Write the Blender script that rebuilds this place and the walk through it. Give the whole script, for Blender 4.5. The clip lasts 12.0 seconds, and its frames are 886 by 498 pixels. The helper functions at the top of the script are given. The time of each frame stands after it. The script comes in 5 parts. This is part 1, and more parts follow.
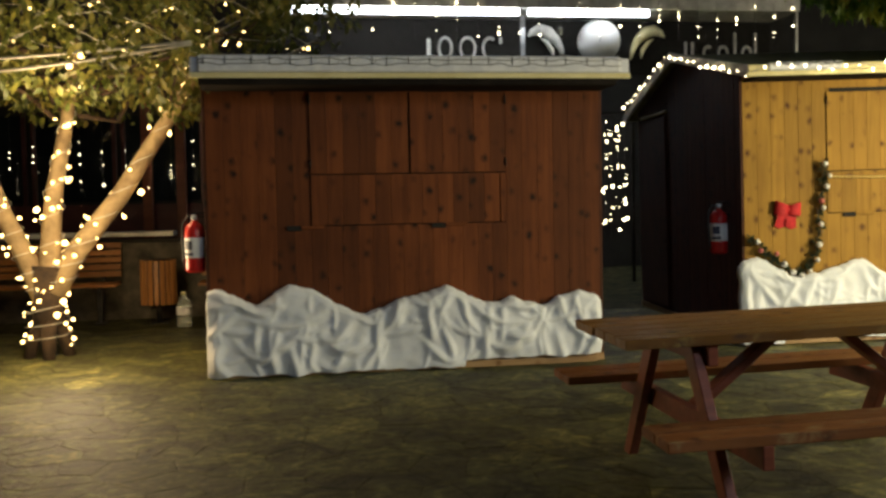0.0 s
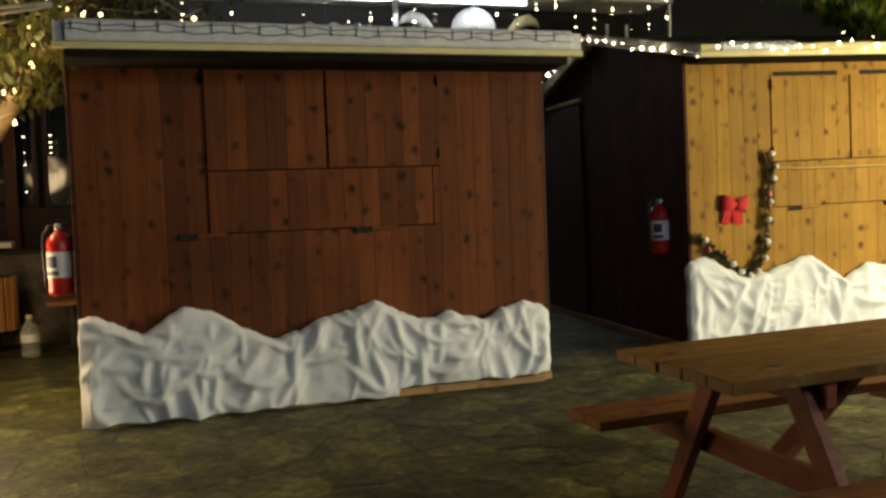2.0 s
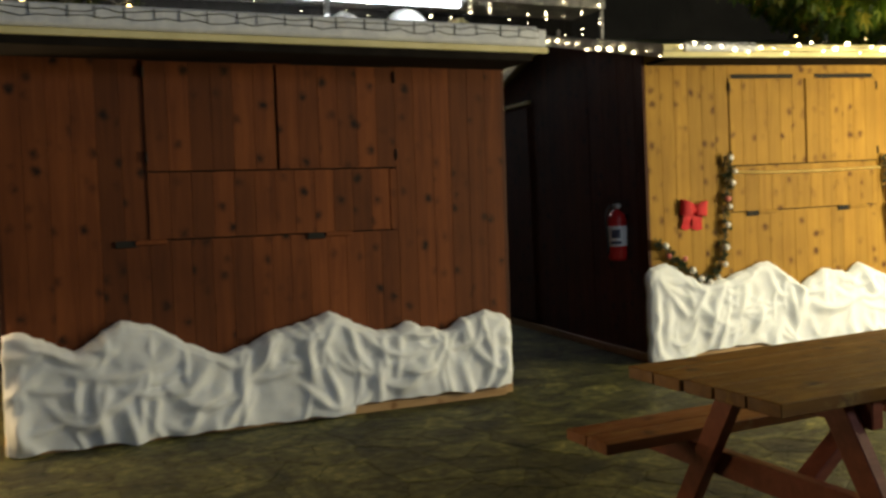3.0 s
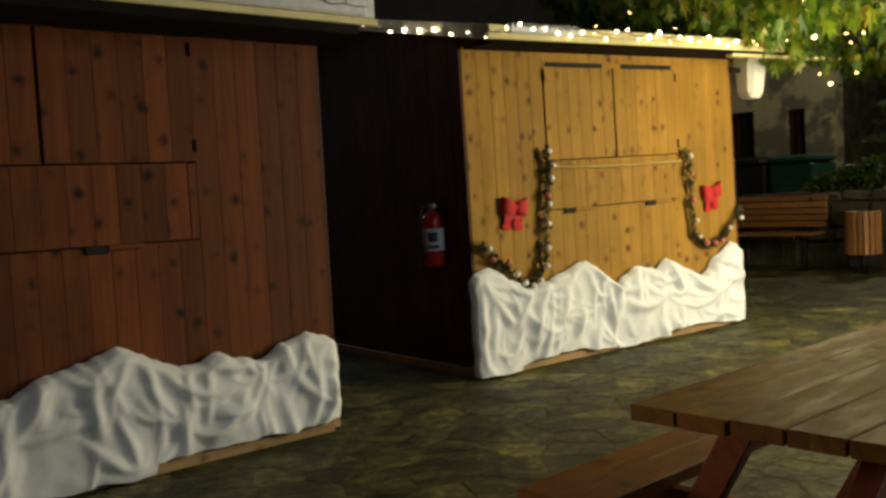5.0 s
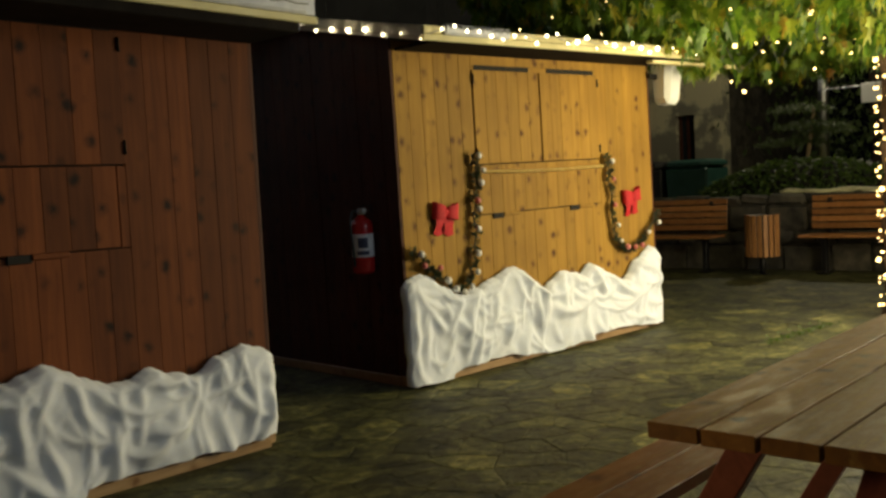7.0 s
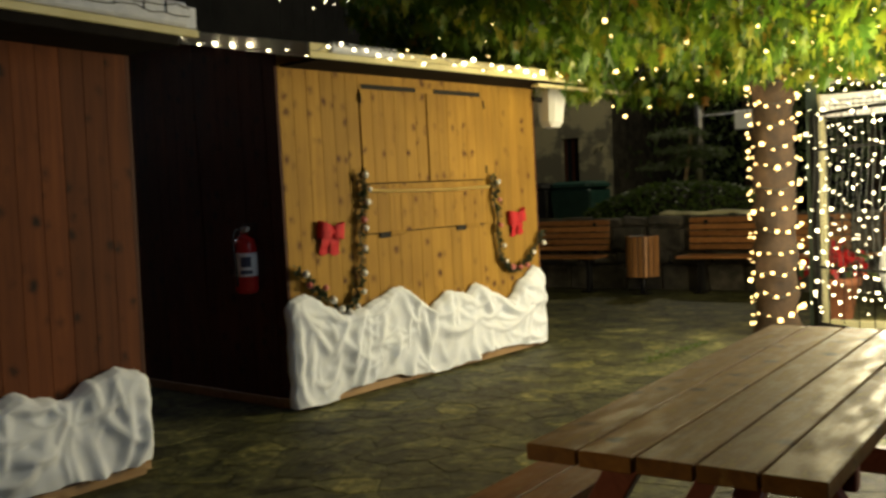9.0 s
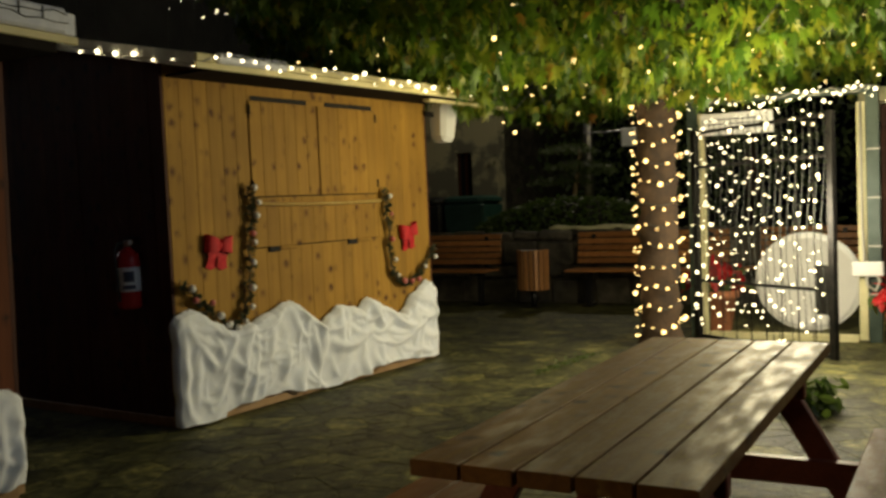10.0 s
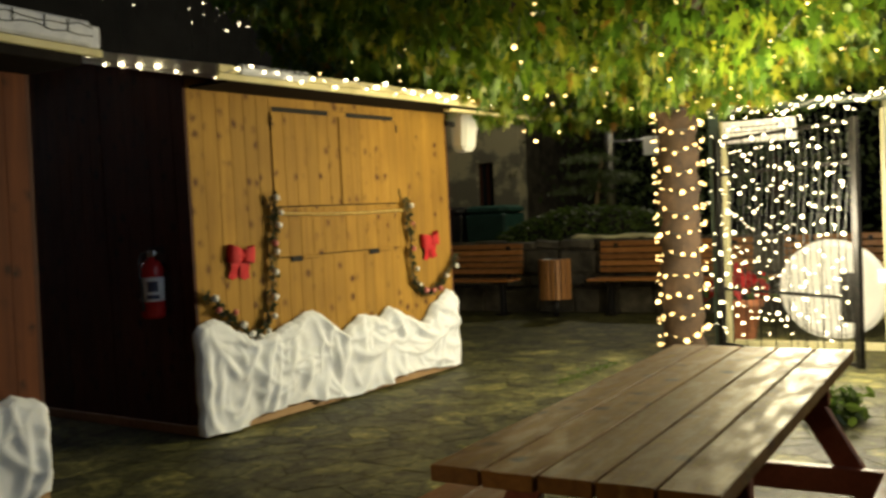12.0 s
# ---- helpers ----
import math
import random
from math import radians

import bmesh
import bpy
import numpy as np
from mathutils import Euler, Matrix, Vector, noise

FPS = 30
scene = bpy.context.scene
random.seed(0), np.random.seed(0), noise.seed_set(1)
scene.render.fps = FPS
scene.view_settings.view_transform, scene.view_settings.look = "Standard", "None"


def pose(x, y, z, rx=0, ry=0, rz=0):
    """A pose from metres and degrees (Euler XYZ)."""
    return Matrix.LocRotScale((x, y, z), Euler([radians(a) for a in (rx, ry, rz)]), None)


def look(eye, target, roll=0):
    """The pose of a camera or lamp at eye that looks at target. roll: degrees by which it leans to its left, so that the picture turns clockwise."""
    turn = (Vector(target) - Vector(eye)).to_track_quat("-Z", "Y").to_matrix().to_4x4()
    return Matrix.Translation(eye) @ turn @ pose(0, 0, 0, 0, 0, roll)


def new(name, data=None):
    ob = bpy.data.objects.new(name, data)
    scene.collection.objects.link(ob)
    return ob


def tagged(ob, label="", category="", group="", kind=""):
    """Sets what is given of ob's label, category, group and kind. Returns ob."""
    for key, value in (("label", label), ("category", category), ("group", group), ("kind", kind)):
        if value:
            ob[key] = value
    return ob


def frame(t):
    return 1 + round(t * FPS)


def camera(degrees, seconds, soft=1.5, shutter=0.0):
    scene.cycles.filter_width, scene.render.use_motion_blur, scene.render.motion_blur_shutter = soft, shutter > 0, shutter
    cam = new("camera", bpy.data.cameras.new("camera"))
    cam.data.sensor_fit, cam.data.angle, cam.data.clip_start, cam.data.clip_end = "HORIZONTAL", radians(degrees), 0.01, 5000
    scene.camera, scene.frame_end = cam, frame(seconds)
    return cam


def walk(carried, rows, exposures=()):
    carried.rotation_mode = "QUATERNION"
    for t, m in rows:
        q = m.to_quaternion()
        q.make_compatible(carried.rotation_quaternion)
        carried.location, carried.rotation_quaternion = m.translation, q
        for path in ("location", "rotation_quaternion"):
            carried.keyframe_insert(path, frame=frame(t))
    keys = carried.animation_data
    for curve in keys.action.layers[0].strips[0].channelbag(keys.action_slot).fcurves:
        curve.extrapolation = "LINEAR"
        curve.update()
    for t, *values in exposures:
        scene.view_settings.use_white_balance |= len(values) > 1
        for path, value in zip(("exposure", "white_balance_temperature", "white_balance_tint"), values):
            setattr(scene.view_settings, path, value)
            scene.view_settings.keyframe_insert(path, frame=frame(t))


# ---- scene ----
cam = camera(49.9, 12.0, soft=2.8, shutter=0.4)
PATH = [
    (0, (0.806, -7.11, 1.275), (1.12, -5.138, 1.172), -1.1),
    (0.5, (0.701, -6.793, 1.262), (1.084, -4.833, 1.161), -1.5),
    (1, (0.567, -6.494, 1.288), (1.021, -4.55, 1.176), -1.5),
    (1.5, (0.471, -6.165, 1.281), (1.076, -4.262, 1.164), -1.6),
    (2, (0.397, -5.887, 1.289), (1.052, -4.001, 1.175), -2.0),
    (2.5, (0.326, -5.67, 1.297), (0.992, -3.788, 1.177), -1.9),
    (3, (0.275, -5.453, 1.277), (1.095, -3.632, 1.172), -1.9),
    (3.5, (0.268, -5.107, 1.254), (1.219, -3.351, 1.152), -2.2),
    (5.5, (0.185, -4.174, 1.253), (1.607, -2.772, 1.13), -2.9),
    (6, (0.145, -4.063, 1.271), (1.628, -2.727, 1.141), -2.7),
    (6.5, (0.101, -4.015, 1.28), (1.59, -2.685, 1.155), -2.9),
    (8.5, (0.12, -4.01, 1.296), (1.68, -2.761, 1.206), -2.6),
    (9, (0.141, -4.011, 1.288), (1.777, -2.865, 1.195), -2.3),
    (9.5, (0.148, -4.024, 1.292), (1.846, -2.97, 1.208), -2.2),
    (10, (0.16, -4.033, 1.291), (1.913, -3.074, 1.218), -2.0),
    (10.5, (0.165, -4.039, 1.284), (1.959, -3.158, 1.22), -2.0),
    (11, (0.162, -4.037, 1.282), (1.961, -3.165, 1.223), -2.0),
    (11.5, (0.159, -4.04, 1.28), (1.953, -3.158, 1.223), -2.1),
    (12, (0.155, -4.042, 1.28), (1.886, -3.043, 1.231), -2.3),
]
walk(cam, [(t, look(eye, target, roll)) for t, eye, target, roll in PATH],
     [(0, 0.0), (3.7, 0.0), (5.3, -0.5), (8.5, -0.4), (9.0, -0.6), (9.6, -0.95), (10.2, -1.4), (11.3, -1.4), (11.6, -1.05), (12.0, -0.5)])

# ---- world and lights ----
world = bpy.data.worlds.new("night")
scene.world = world
world.use_nodes = True
world.node_tree.nodes["Background"].inputs[0].default_value = (0.7, 0.7, 0.75, 1)
world.node_tree.nodes["Background"].inputs[1].default_value = 0.001
scene.view_settings.exposure = 0.0


def lamp(name, kind, place, watts, colour, size=0.2, target=None):
    data = bpy.data.lights.new(name, kind)
    data.energy, data.color = watts, colour
    if kind == "AREA":
        data.size = size
    else:
        data.shadow_soft_size = size
    ob = new(name, data)
    ob.matrix_world = look(place, target) if target else pose(*place)
    return tagged(ob, kind="structure")


WARM = (1.0, 0.72, 0.38)
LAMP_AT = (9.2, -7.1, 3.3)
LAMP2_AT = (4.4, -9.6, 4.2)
# Two lights added out of view to light the stall fronts; sources made up.
lamp("unseen_warm_light", "POINT", LAMP_AT, 560, (1.0, 0.87, 0.53), 1.0)
lamp("unseen_cool_light", "POINT", LAMP2_AT, 395, (0.70, 0.83, 1.0), 1.0)
lamp("left_tree_glow", "POINT", (-0.9, 0.35, 0.8), 85, WARM, 0.3)
lamp("left_tree_crown_glow", "POINT", (-0.9, 0.35, 2.05), 115, WARM, 0.4)
# Unseen fill lamps added clear of the trunk for the crown strings' light.
lamp("big_tree_fill", "POINT", (6.7, -2.9, 2.0), 200, (1.0, 0.86, 0.46), 0.3)
lamp("big_tree_crown_fill", "POINT", (6.4, -1.2, 2.0), 35, (1.0, 0.86, 0.46), 0.3)
lamp("gate_glow", "POINT", (7.45, -2.95, 1.2), 340, (1.0, 0.88, 0.62), 0.4)
for k in range(6):
    lamp("trunk_bulb_light", "POINT", (8.14 - 0.30 * math.cos(0.35 * (-1) ** k - 0.2), -1.76 - 0.30 * math.sin(0.9 * (-1) ** k + 0.3), 0.3 + 0.36 * k), 2.2, WARM, 0.02)
# Light added near the pole's top to brighten hedge and house; no lamp seen.
lamp("background_fill_light", "POINT", (15.1, 1.2, 4.7), 260, (1.0, 0.9, 0.62), 0.3)
lamp("awning_tube_light", "AREA", (4.2, 7.2, 4.05), 25, (0.86, 0.93, 1.0), 1.0, (4.2, 6.8, 2.0))

# ---- materials ----


def material(name, rough=0.6, metal=0.0, spec=0.5):
    m = bpy.data.materials.new(name)
    m.use_nodes = True
    b = m.node_tree.nodes["Principled BSDF"]
    b.inputs["Roughness"].default_value = rough
    b.inputs["Metallic"].default_value = metal
    b.inputs["Specular IOR Level"].default_value = spec
    return m, m.node_tree, b


def node(tree, kind, **values):
    n = tree.nodes.new(kind)
    for key, value in values.items():
        n.inputs[key].default_value = value
    return n


def ramp(tree, fac, stops):
    r = tree.nodes.new("ShaderNodeValToRGB")
    while len(r.color_ramp.elements) < len(stops):
        r.color_ramp.elements.new(0.5)
    for e, (p, c) in zip(r.color_ramp.elements, stops):
        e.position, e.color = p, (*c, 1)
    tree.links.new(fac, r.inputs[0])
    return r.outputs[0]


def mix(tree, fac, a, b, blend="MIX"):
    m = tree.nodes.new("ShaderNodeMix")
    m.data_type, m.blend_type = "RGBA", blend
    for value, k in ((fac, 0), (a, 6), (b, 7)):
        if hasattr(value, "links"):
            tree.links.new(value, m.inputs[k])
        else:
            m.inputs[k].default_value = value if k == 0 else (*value, 1)
    return m.outputs[2]


def bump(tree, bsdf, height, strength=0.3, distance=0.01):
    b = node(tree, "ShaderNodeBump", Strength=strength, Distance=distance)
    tree.links.new(height, b.inputs["Height"])
    tree.links.new(b.outputs[0], bsdf.inputs["Normal"])


def coords(tree, scale, wander=True):
    """Object coordinates, shifted for each object, scaled."""
    tc = tree.nodes.new("ShaderNodeNewGeometry")
    mp = node(tree, "ShaderNodeMapping", Scale=scale)
    if wander:
        info = tree.nodes.new("ShaderNodeObjectInfo")
        mul = tree.nodes.new("ShaderNodeVectorMath")
        mul.operation = "MULTIPLY_ADD"
        tree.links.new(info.outputs["Random"], mul.inputs[0])
        mul.inputs[1].default_value = (0.0, 7.0, 31.0)
        tree.links.new(tc.outputs["Position"], mul.inputs[2])
        tree.links.new(mul.outputs[0], mp.inputs[0])
    else:
        tree.links.new(tc.outputs["Position"], mp.inputs[0])
    return mp.outputs[0]


def grained(name, dark, light, knot, axis="z", rough=0.55, knots=True, wear=None, varied=0.35):
    """Pine boards: long grain, knots, board to board variation."""
    m, t, b = material(name, rough, 0.0, 0.3)
    s = {"z": (26, 26, 1.6), "x": (1.6, 26, 26), "y": (26, 1.6, 26)}[axis]
    k = {"z": (9.0, 9.0, 8.0), "x": (8.0, 9.0, 9.0), "y": (9.0, 8.0, 9.0)}[axis]
    v = coords(t, s)
    n = node(t, "ShaderNodeTexNoise", Scale=1.0, Detail=5.0, Roughness=0.6, Distortion=0.6)
    t.links.new(v, n.inputs["Vector"])
    col = ramp(t, n.outputs[0], [(0.3, dark), (0.7, light)])
    info = t.nodes.new("ShaderNodeObjectInfo")
    tone = ramp(t, info.outputs["Random"], [(0.0, (1 - varied,) * 3), (1.0, (1 + varied * 0.5,) * 3)])
    col = mix(t, 1.0, col, tone, "MULTIPLY")
    big = node(t, "ShaderNodeTexNoise", Scale=1.7, Detail=3.0)
    t.links.new(coords(t, (1, 1, 1), False), big.inputs["Vector"])
    col = mix(t, 0.7, col, ramp(t, big.outputs[0], [(0.3, (0.7, 0.66, 0.62)), (0.7, (1.15, 1.15, 1.15))]), "MULTIPLY")
    if knots:
        vo = node(t, "ShaderNodeTexVoronoi", Scale=1.0)
        wob = node(t, "ShaderNodeTexNoise", Scale=24.0, Detail=4.0)
        kv = coords(t, k)
        t.links.new(coords(t, (1, 1, 1), False), wob.inputs["Vector"])
        add = t.nodes.new("ShaderNodeVectorMath")
        add.operation = "MULTIPLY_ADD"
        add.inputs[1].default_value = (0.42, 0.42, 0.30)
        t.links.new(wob.outputs[1], add.inputs[0])
        t.links.new(kv, add.inputs[2])
        t.links.new(add.outputs[0], vo.inputs["Vector"])
        kf = ramp(t, vo.outputs["Distance"], [(0.08, (1, 1, 1)), (0.15, (0.75, 0.75, 0.75)), (0.22, (0.34, 0.34, 0.34)), (0.36, (0, 0, 0))])
        pick = t.nodes.new("ShaderNodeSeparateColor")
        t.links.new(vo.outputs["Color"], pick.inputs[0])
        kf = mix(t, 1.0, kf, ramp(t, pick.outputs[0], [(0.2, (0.1, 0.1, 0.1)), (0.45, (0.8, 0.8, 0.8)), (0.7, (1, 1, 1))]), "MULTIPLY")
        col = mix(t, kf, col, knot)
    if wear:
        w = node(t, "ShaderNodeTexNoise", Scale=7.0, Detail=6.0, Roughness=0.7)
        t.links.new(coords(t, (1, 2.5, 1), False), w.inputs["Vector"])
        col = mix(t, ramp(t, w.outputs[0], [(0.56, (0, 0, 0)), (0.72, (0.7, 0.7, 0.7))]), col, wear)
        t.links.new(ramp(t, w.outputs[0], [(0.4, (rough - 0.1,) * 3), (0.7, (rough + 0.25,) * 3)]), b.inputs["Roughness"])
    t.links.new(col, b.inputs["Base Color"])
    bump(t, b, n.outputs[0], 0.25, 0.004)
    return m


def mottled(name, a, c, scale=6.0, rough=0.7, metal=0.0, strength=0.2, distance=0.01, random_tone=0.0, stops=(0.35, 0.65)):
    m, t, b = material(name, rough, metal)
    n = node(t, "ShaderNodeTexNoise", Scale=scale, Detail=6.0, Roughness=0.62)
    t.links.new(coords(t, (1, 1, 1), random_tone > 0), n.inputs["Vector"])
    col = ramp(t, n.outputs[0], [(stops[0], a), (stops[1], c)])
    if random_tone:
        info = t.nodes.new("ShaderNodeObjectInfo")
        geo = t.nodes.new("ShaderNodeNewGeometry")
        add = t.nodes.new("ShaderNodeMath")
        add.operation = "ADD"
        t.links.new(info.outputs["Random"], add.inputs[0])
        t.links.new(geo.outputs["Random Per Island"], add.inputs[1])
        fr = t.nodes.new("ShaderNodeMath")
        fr.operation = "FRACT"
        t.links.new(add.outputs[0], fr.inputs[0])
        col = mix(t, 1.0, col, ramp(t, fr.outputs[0], [(0.0, (1 - random_tone,) * 3), (1.0, (1 + random_tone,) * 3)]), "MULTIPLY")
    t.links.new(col, b.inputs["Base Color"])
    bump(t, b, n.outputs[0], strength, distance)
    return m


def glowing(name, colour, strength):
    m = bpy.data.materials.new(name)
    m.use_nodes = True
    t = m.node_tree
    b = t.nodes["Principled BSDF"]
    b.inputs["Emission Color"].default_value = (*colour, 1)
    b.inputs["Emission Strength"].default_value = strength
    b.inputs["Base Color"].default_value = (*colour, 1)
    m.cycles.emission_sampling = "NONE"
    return m


def leafy(name, stops, rough=0.45):
    """Leaves, each of its own green, letting some light through."""
    m, t, b = material(name, rough)
    geo = t.nodes.new("ShaderNodeNewGeometry")
    col = ramp(t, geo.outputs["Random Per Island"], stops)
    n = node(t, "ShaderNodeTexNoise", Scale=60.0, Detail=2.0)
    col = mix(t, 0.5, col, ramp(t, n.outputs[0], [(0.3, (0.6, 0.6, 0.6)), (0.7, (1.2, 1.2, 1.2))]), "MULTIPLY")
    t.links.new(col, b.inputs["Base Color"])
    tr = t.nodes.new("ShaderNodeBsdfTranslucent")
    t.links.new(col, tr.inputs[0])
    mx = t.nodes.new("ShaderNodeMixShader")
    mx.inputs[0].default_value = 0.45
    t.links.new(b.outputs[0], mx.inputs[1])
    t.links.new(tr.outputs[0], mx.inputs[2])
    t.links.new(mx.outputs[0], t.nodes["Material Output"].inputs[0])
    return m


M = {}
M["wood_dark"] = grained("dark_stained_pine", (0.125, 0.034, 0.0085), (0.205, 0.060, 0.0150), (0.014, 0.005, 0.002), rough=0.78)
# Brown pine; shade on the unlit stall sides is put into its colour.
M["wood_side"] = grained("shaded_brown_pine", (0.056, 0.016, 0.006), (0.092, 0.027, 0.010), (0.02, 0.008, 0.004), rough=0.7, varied=0.15)
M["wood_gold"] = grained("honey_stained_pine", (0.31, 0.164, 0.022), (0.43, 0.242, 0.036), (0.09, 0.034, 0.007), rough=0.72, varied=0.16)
M["wood_raw"] = grained("raw_pine", (0.36, 0.22, 0.10), (0.5, 0.33, 0.17), (0.2, 0.1, 0.04), "x", varied=0.15)
M["table_top"] = grained("worn_table_boards", (0.20, 0.084, 0.011), (0.33, 0.150, 0.021), (0.07, 0.03, 0.014), "x", rough=0.52, wear=(0.40, 0.28, 0.08))
M["table_top"].node_tree.nodes["Principled BSDF"].inputs["Specular IOR Level"].default_value = 0.4
M["bench_top"] = grained("red_brown_bench_boards", (0.21, 0.075, 0.022), (0.33, 0.125, 0.04), (0.09, 0.03, 0.012), "x", rough=0.5, wear=(0.40, 0.28, 0.12))
M["table_frame"] = grained("red_brown_timber", (0.20, 0.055, 0.03), (0.30, 0.09, 0.05), (0.1, 0.03, 0.015), "x", rough=0.45, knots=False, varied=0.2)
M["bench_wood"] = grained("varnished_slats", (0.28, 0.115, 0.035), (0.42, 0.19, 0.06), (0.15, 0.06, 0.02), "y", rough=0.4, knots=False, varied=0.3)
M["slat_x"] = grained("varnished_slats_along", (0.28, 0.115, 0.035), (0.42, 0.19, 0.06), (0.15, 0.06, 0.02), "x", rough=0.4, knots=False, varied=0.3)
M["slat_z"] = grained("varnished_upright_slats", (0.30, 0.13, 0.04), (0.46, 0.22, 0.07), (0.15, 0.06, 0.02), "z", rough=0.4, knots=False, varied=0.3)
M["cloth"] = mottled("white_fleece", (0.78, 0.82, 0.90), (0.85, 0.88, 0.93), 9.0, 0.95, strength=0.25, distance=0.006)
bs = M["cloth"].node_tree.nodes["Principled BSDF"]
bs.inputs["Subsurface Weight"].default_value = 0.6
bs.inputs["Subsurface Radius"].default_value = (0.05, 0.05, 0.05)
bs.inputs["Subsurface Scale"].default_value = 1.0
M["fascia"] = mottled("white_painted_board", (0.48, 0.47, 0.44), (0.80, 0.79, 0.75), 5.0, 0.6)
M["wrap"] = mottled("white_wrapping", (0.66, 0.68, 0.74), (0.84, 0.85, 0.88), 14.0, 0.7, strength=0.5)
M["trim"] = mottled("cream_trim", (0.66, 0.58, 0.28), (0.80, 0.72, 0.40), 4.0, 0.6)
# Felt paled and yellowed in colour for the tree light falling on it.
M["roof"] = mottled("paled_roof_felt", (0.18, 0.18, 0.10), (0.36, 0.35, 0.20), 7.0, 0.9)
# Near-black: stands in for shade in gaps, recesses and hedge; also dark backing boards.
M["slot"] = mottled("near_black_fill", (0.012, 0.010, 0.008), (0.02, 0.017, 0.014), 9.0, 0.9)
# Black with almost no shine, standing in for the eave's shadow.
M["eave_shade"] = mottled("eave_shade_black", (0.012, 0.010, 0.009), (0.022, 0.018, 0.015), 6.0, 0.8)
M["eave_shade"].node_tree.nodes["Principled BSDF"].inputs["Specular IOR Level"].default_value = 0.05
M["iron"] = mottled("black_iron", (0.018, 0.018, 0.018), (0.04, 0.037, 0.034), 20.0, 0.45, 0.8)
M["green_iron"] = mottled("dark_green_metal", (0.035, 0.055, 0.045), (0.06, 0.085, 0.07), 10.0, 0.4, 0.3)
M["steel"] = mottled("dull_steel", (0.4, 0.4, 0.4), (0.55, 0.55, 0.54), 30.0, 0.35, 1.0)
M["red_paint"] = mottled("red_enamel", (0.42, 0.015, 0.015), (0.55, 0.025, 0.022), 12.0, 0.25)
M["paper"] = mottled("white_label", (0.7, 0.7, 0.72), (0.82, 0.82, 0.82), 10.0, 0.5)
M["print"] = mottled("dark_blue_print", (0.04, 0.05, 0.09), (0.06, 0.07, 0.12), 10.0, 0.5)
M["bow"] = mottled("red_velvet", (0.42, 0.008, 0.012), (0.60, 0.018, 0.022), 18.0, 0.75, strength=0.4)
M["gold"] = mottled("gold_beads", (0.6, 0.42, 0.12), (0.8, 0.62, 0.24), 30.0, 0.3, 0.25)
M["berry"] = mottled("pink_bauble", (0.45, 0.10, 0.09), (0.65, 0.22, 0.2), 20.0, 0.3)
M["pearl"] = mottled("white_bauble", (0.7, 0.68, 0.64), (0.85, 0.83, 0.8), 20.0, 0.3)
M["needles"] = leafy("garland_needles", [(0.0, (0.03, 0.055, 0.025)), (0.7, (0.09, 0.11, 0.06)), (1.0, (0.26, 0.18, 0.13))])
M["plane_leaf"] = leafy("plane_leaves", [(0.0, (0.05, 0.11, 0.010)), (0.45, (0.10, 0.19, 0.015)), (0.8, (0.21, 0.28, 0.02)), (0.97, (0.32, 0.30, 0.03)), (1.0, (0.36, 0.18, 0.03))])
M["small_leaf"] = leafy("small_tree_leaves", [(0.0, (0.06, 0.08, 0.015)), (0.6, (0.14, 0.15, 0.03)), (1.0, (0.24, 0.21, 0.05))])
M["hedge_leaf"] = leafy("hedge_leaves", [(0.0, (0.05, 0.10, 0.018)), (1.0, (0.13, 0.19, 0.035))])
M["pine_leaf"] = leafy("clipped_pine_needles", [(0.0, (0.05, 0.085, 0.025)), (1.0, (0.12, 0.16, 0.05))])
M["petal"] = leafy("red_bracts", [(0.0, (0.45, 0.008, 0.012)), (1.0, (0.68, 0.03, 0.03))])
M["bark"] = mottled("rough_bark", (0.018, 0.010, 0.005), (0.058, 0.033, 0.015), 9.0, 0.9, strength=0.9, distance=0.03)
M["bark_light"] = mottled("pale_bark", (0.16, 0.11, 0.055), (0.34, 0.25, 0.13), 7.0, 0.85, strength=0.7, distance=0.02)


def flagged(name, tones, rough):
    """Worn stone: mossy stains over pale wear, each stone of its own tone."""
    m, t, b = material(name, rough, 0.0, 0.35)
    at = coords(t, (1, 1, 1), False)
    fine = node(t, "ShaderNodeTexNoise", Scale=16.0, Detail=6.0, Roughness=0.7, Distortion=0.4)
    broad = node(t, "ShaderNodeTexNoise", Scale=3.4, Detail=5.0, Roughness=0.65, Distortion=0.8)
    for n in (fine, broad):
        t.links.new(at, n.inputs["Vector"])
    col = ramp(t, broad.outputs[0], [(0.36, tones[0]), (0.50, tones[1]), (0.66, tones[2])])
    col = mix(t, 0.8, col, ramp(t, fine.outputs[0], [(0.38, (0.34, 0.37, 0.28)), (0.52, (0.95, 0.95, 0.95)), (0.63, (1.9, 1.8, 1.7))]), "MULTIPLY")
    info, geo, add, fr = (t.nodes.new(k) for k in ("ShaderNodeObjectInfo", "ShaderNodeNewGeometry", "ShaderNodeMath", "ShaderNodeMath"))
    add.operation, fr.operation = "ADD", "FRACT"
    t.links.new(info.outputs["Random"], add.inputs[0])
    t.links.new(geo.outputs["Random Per Island"], add.inputs[1])
    t.links.new(add.outputs[0], fr.inputs[0])
    col = mix(t, 1.0, col, ramp(t, fr.outputs[0], [(0.0, (0.62, 0.62, 0.62)), (0.75, (1.05, 1.05, 1.0)), (0.9, (1.3, 1.28, 1.2)), (1.0, (1.9, 1.85, 1.6))]), "MULTIPLY")
    t.links.new(col, b.inputs["Base Color"])
    high = mix(t, 0.5, broad.outputs[0], fine.outputs[0])
    bump(t, b, high, 0.9, 0.03)
    return m


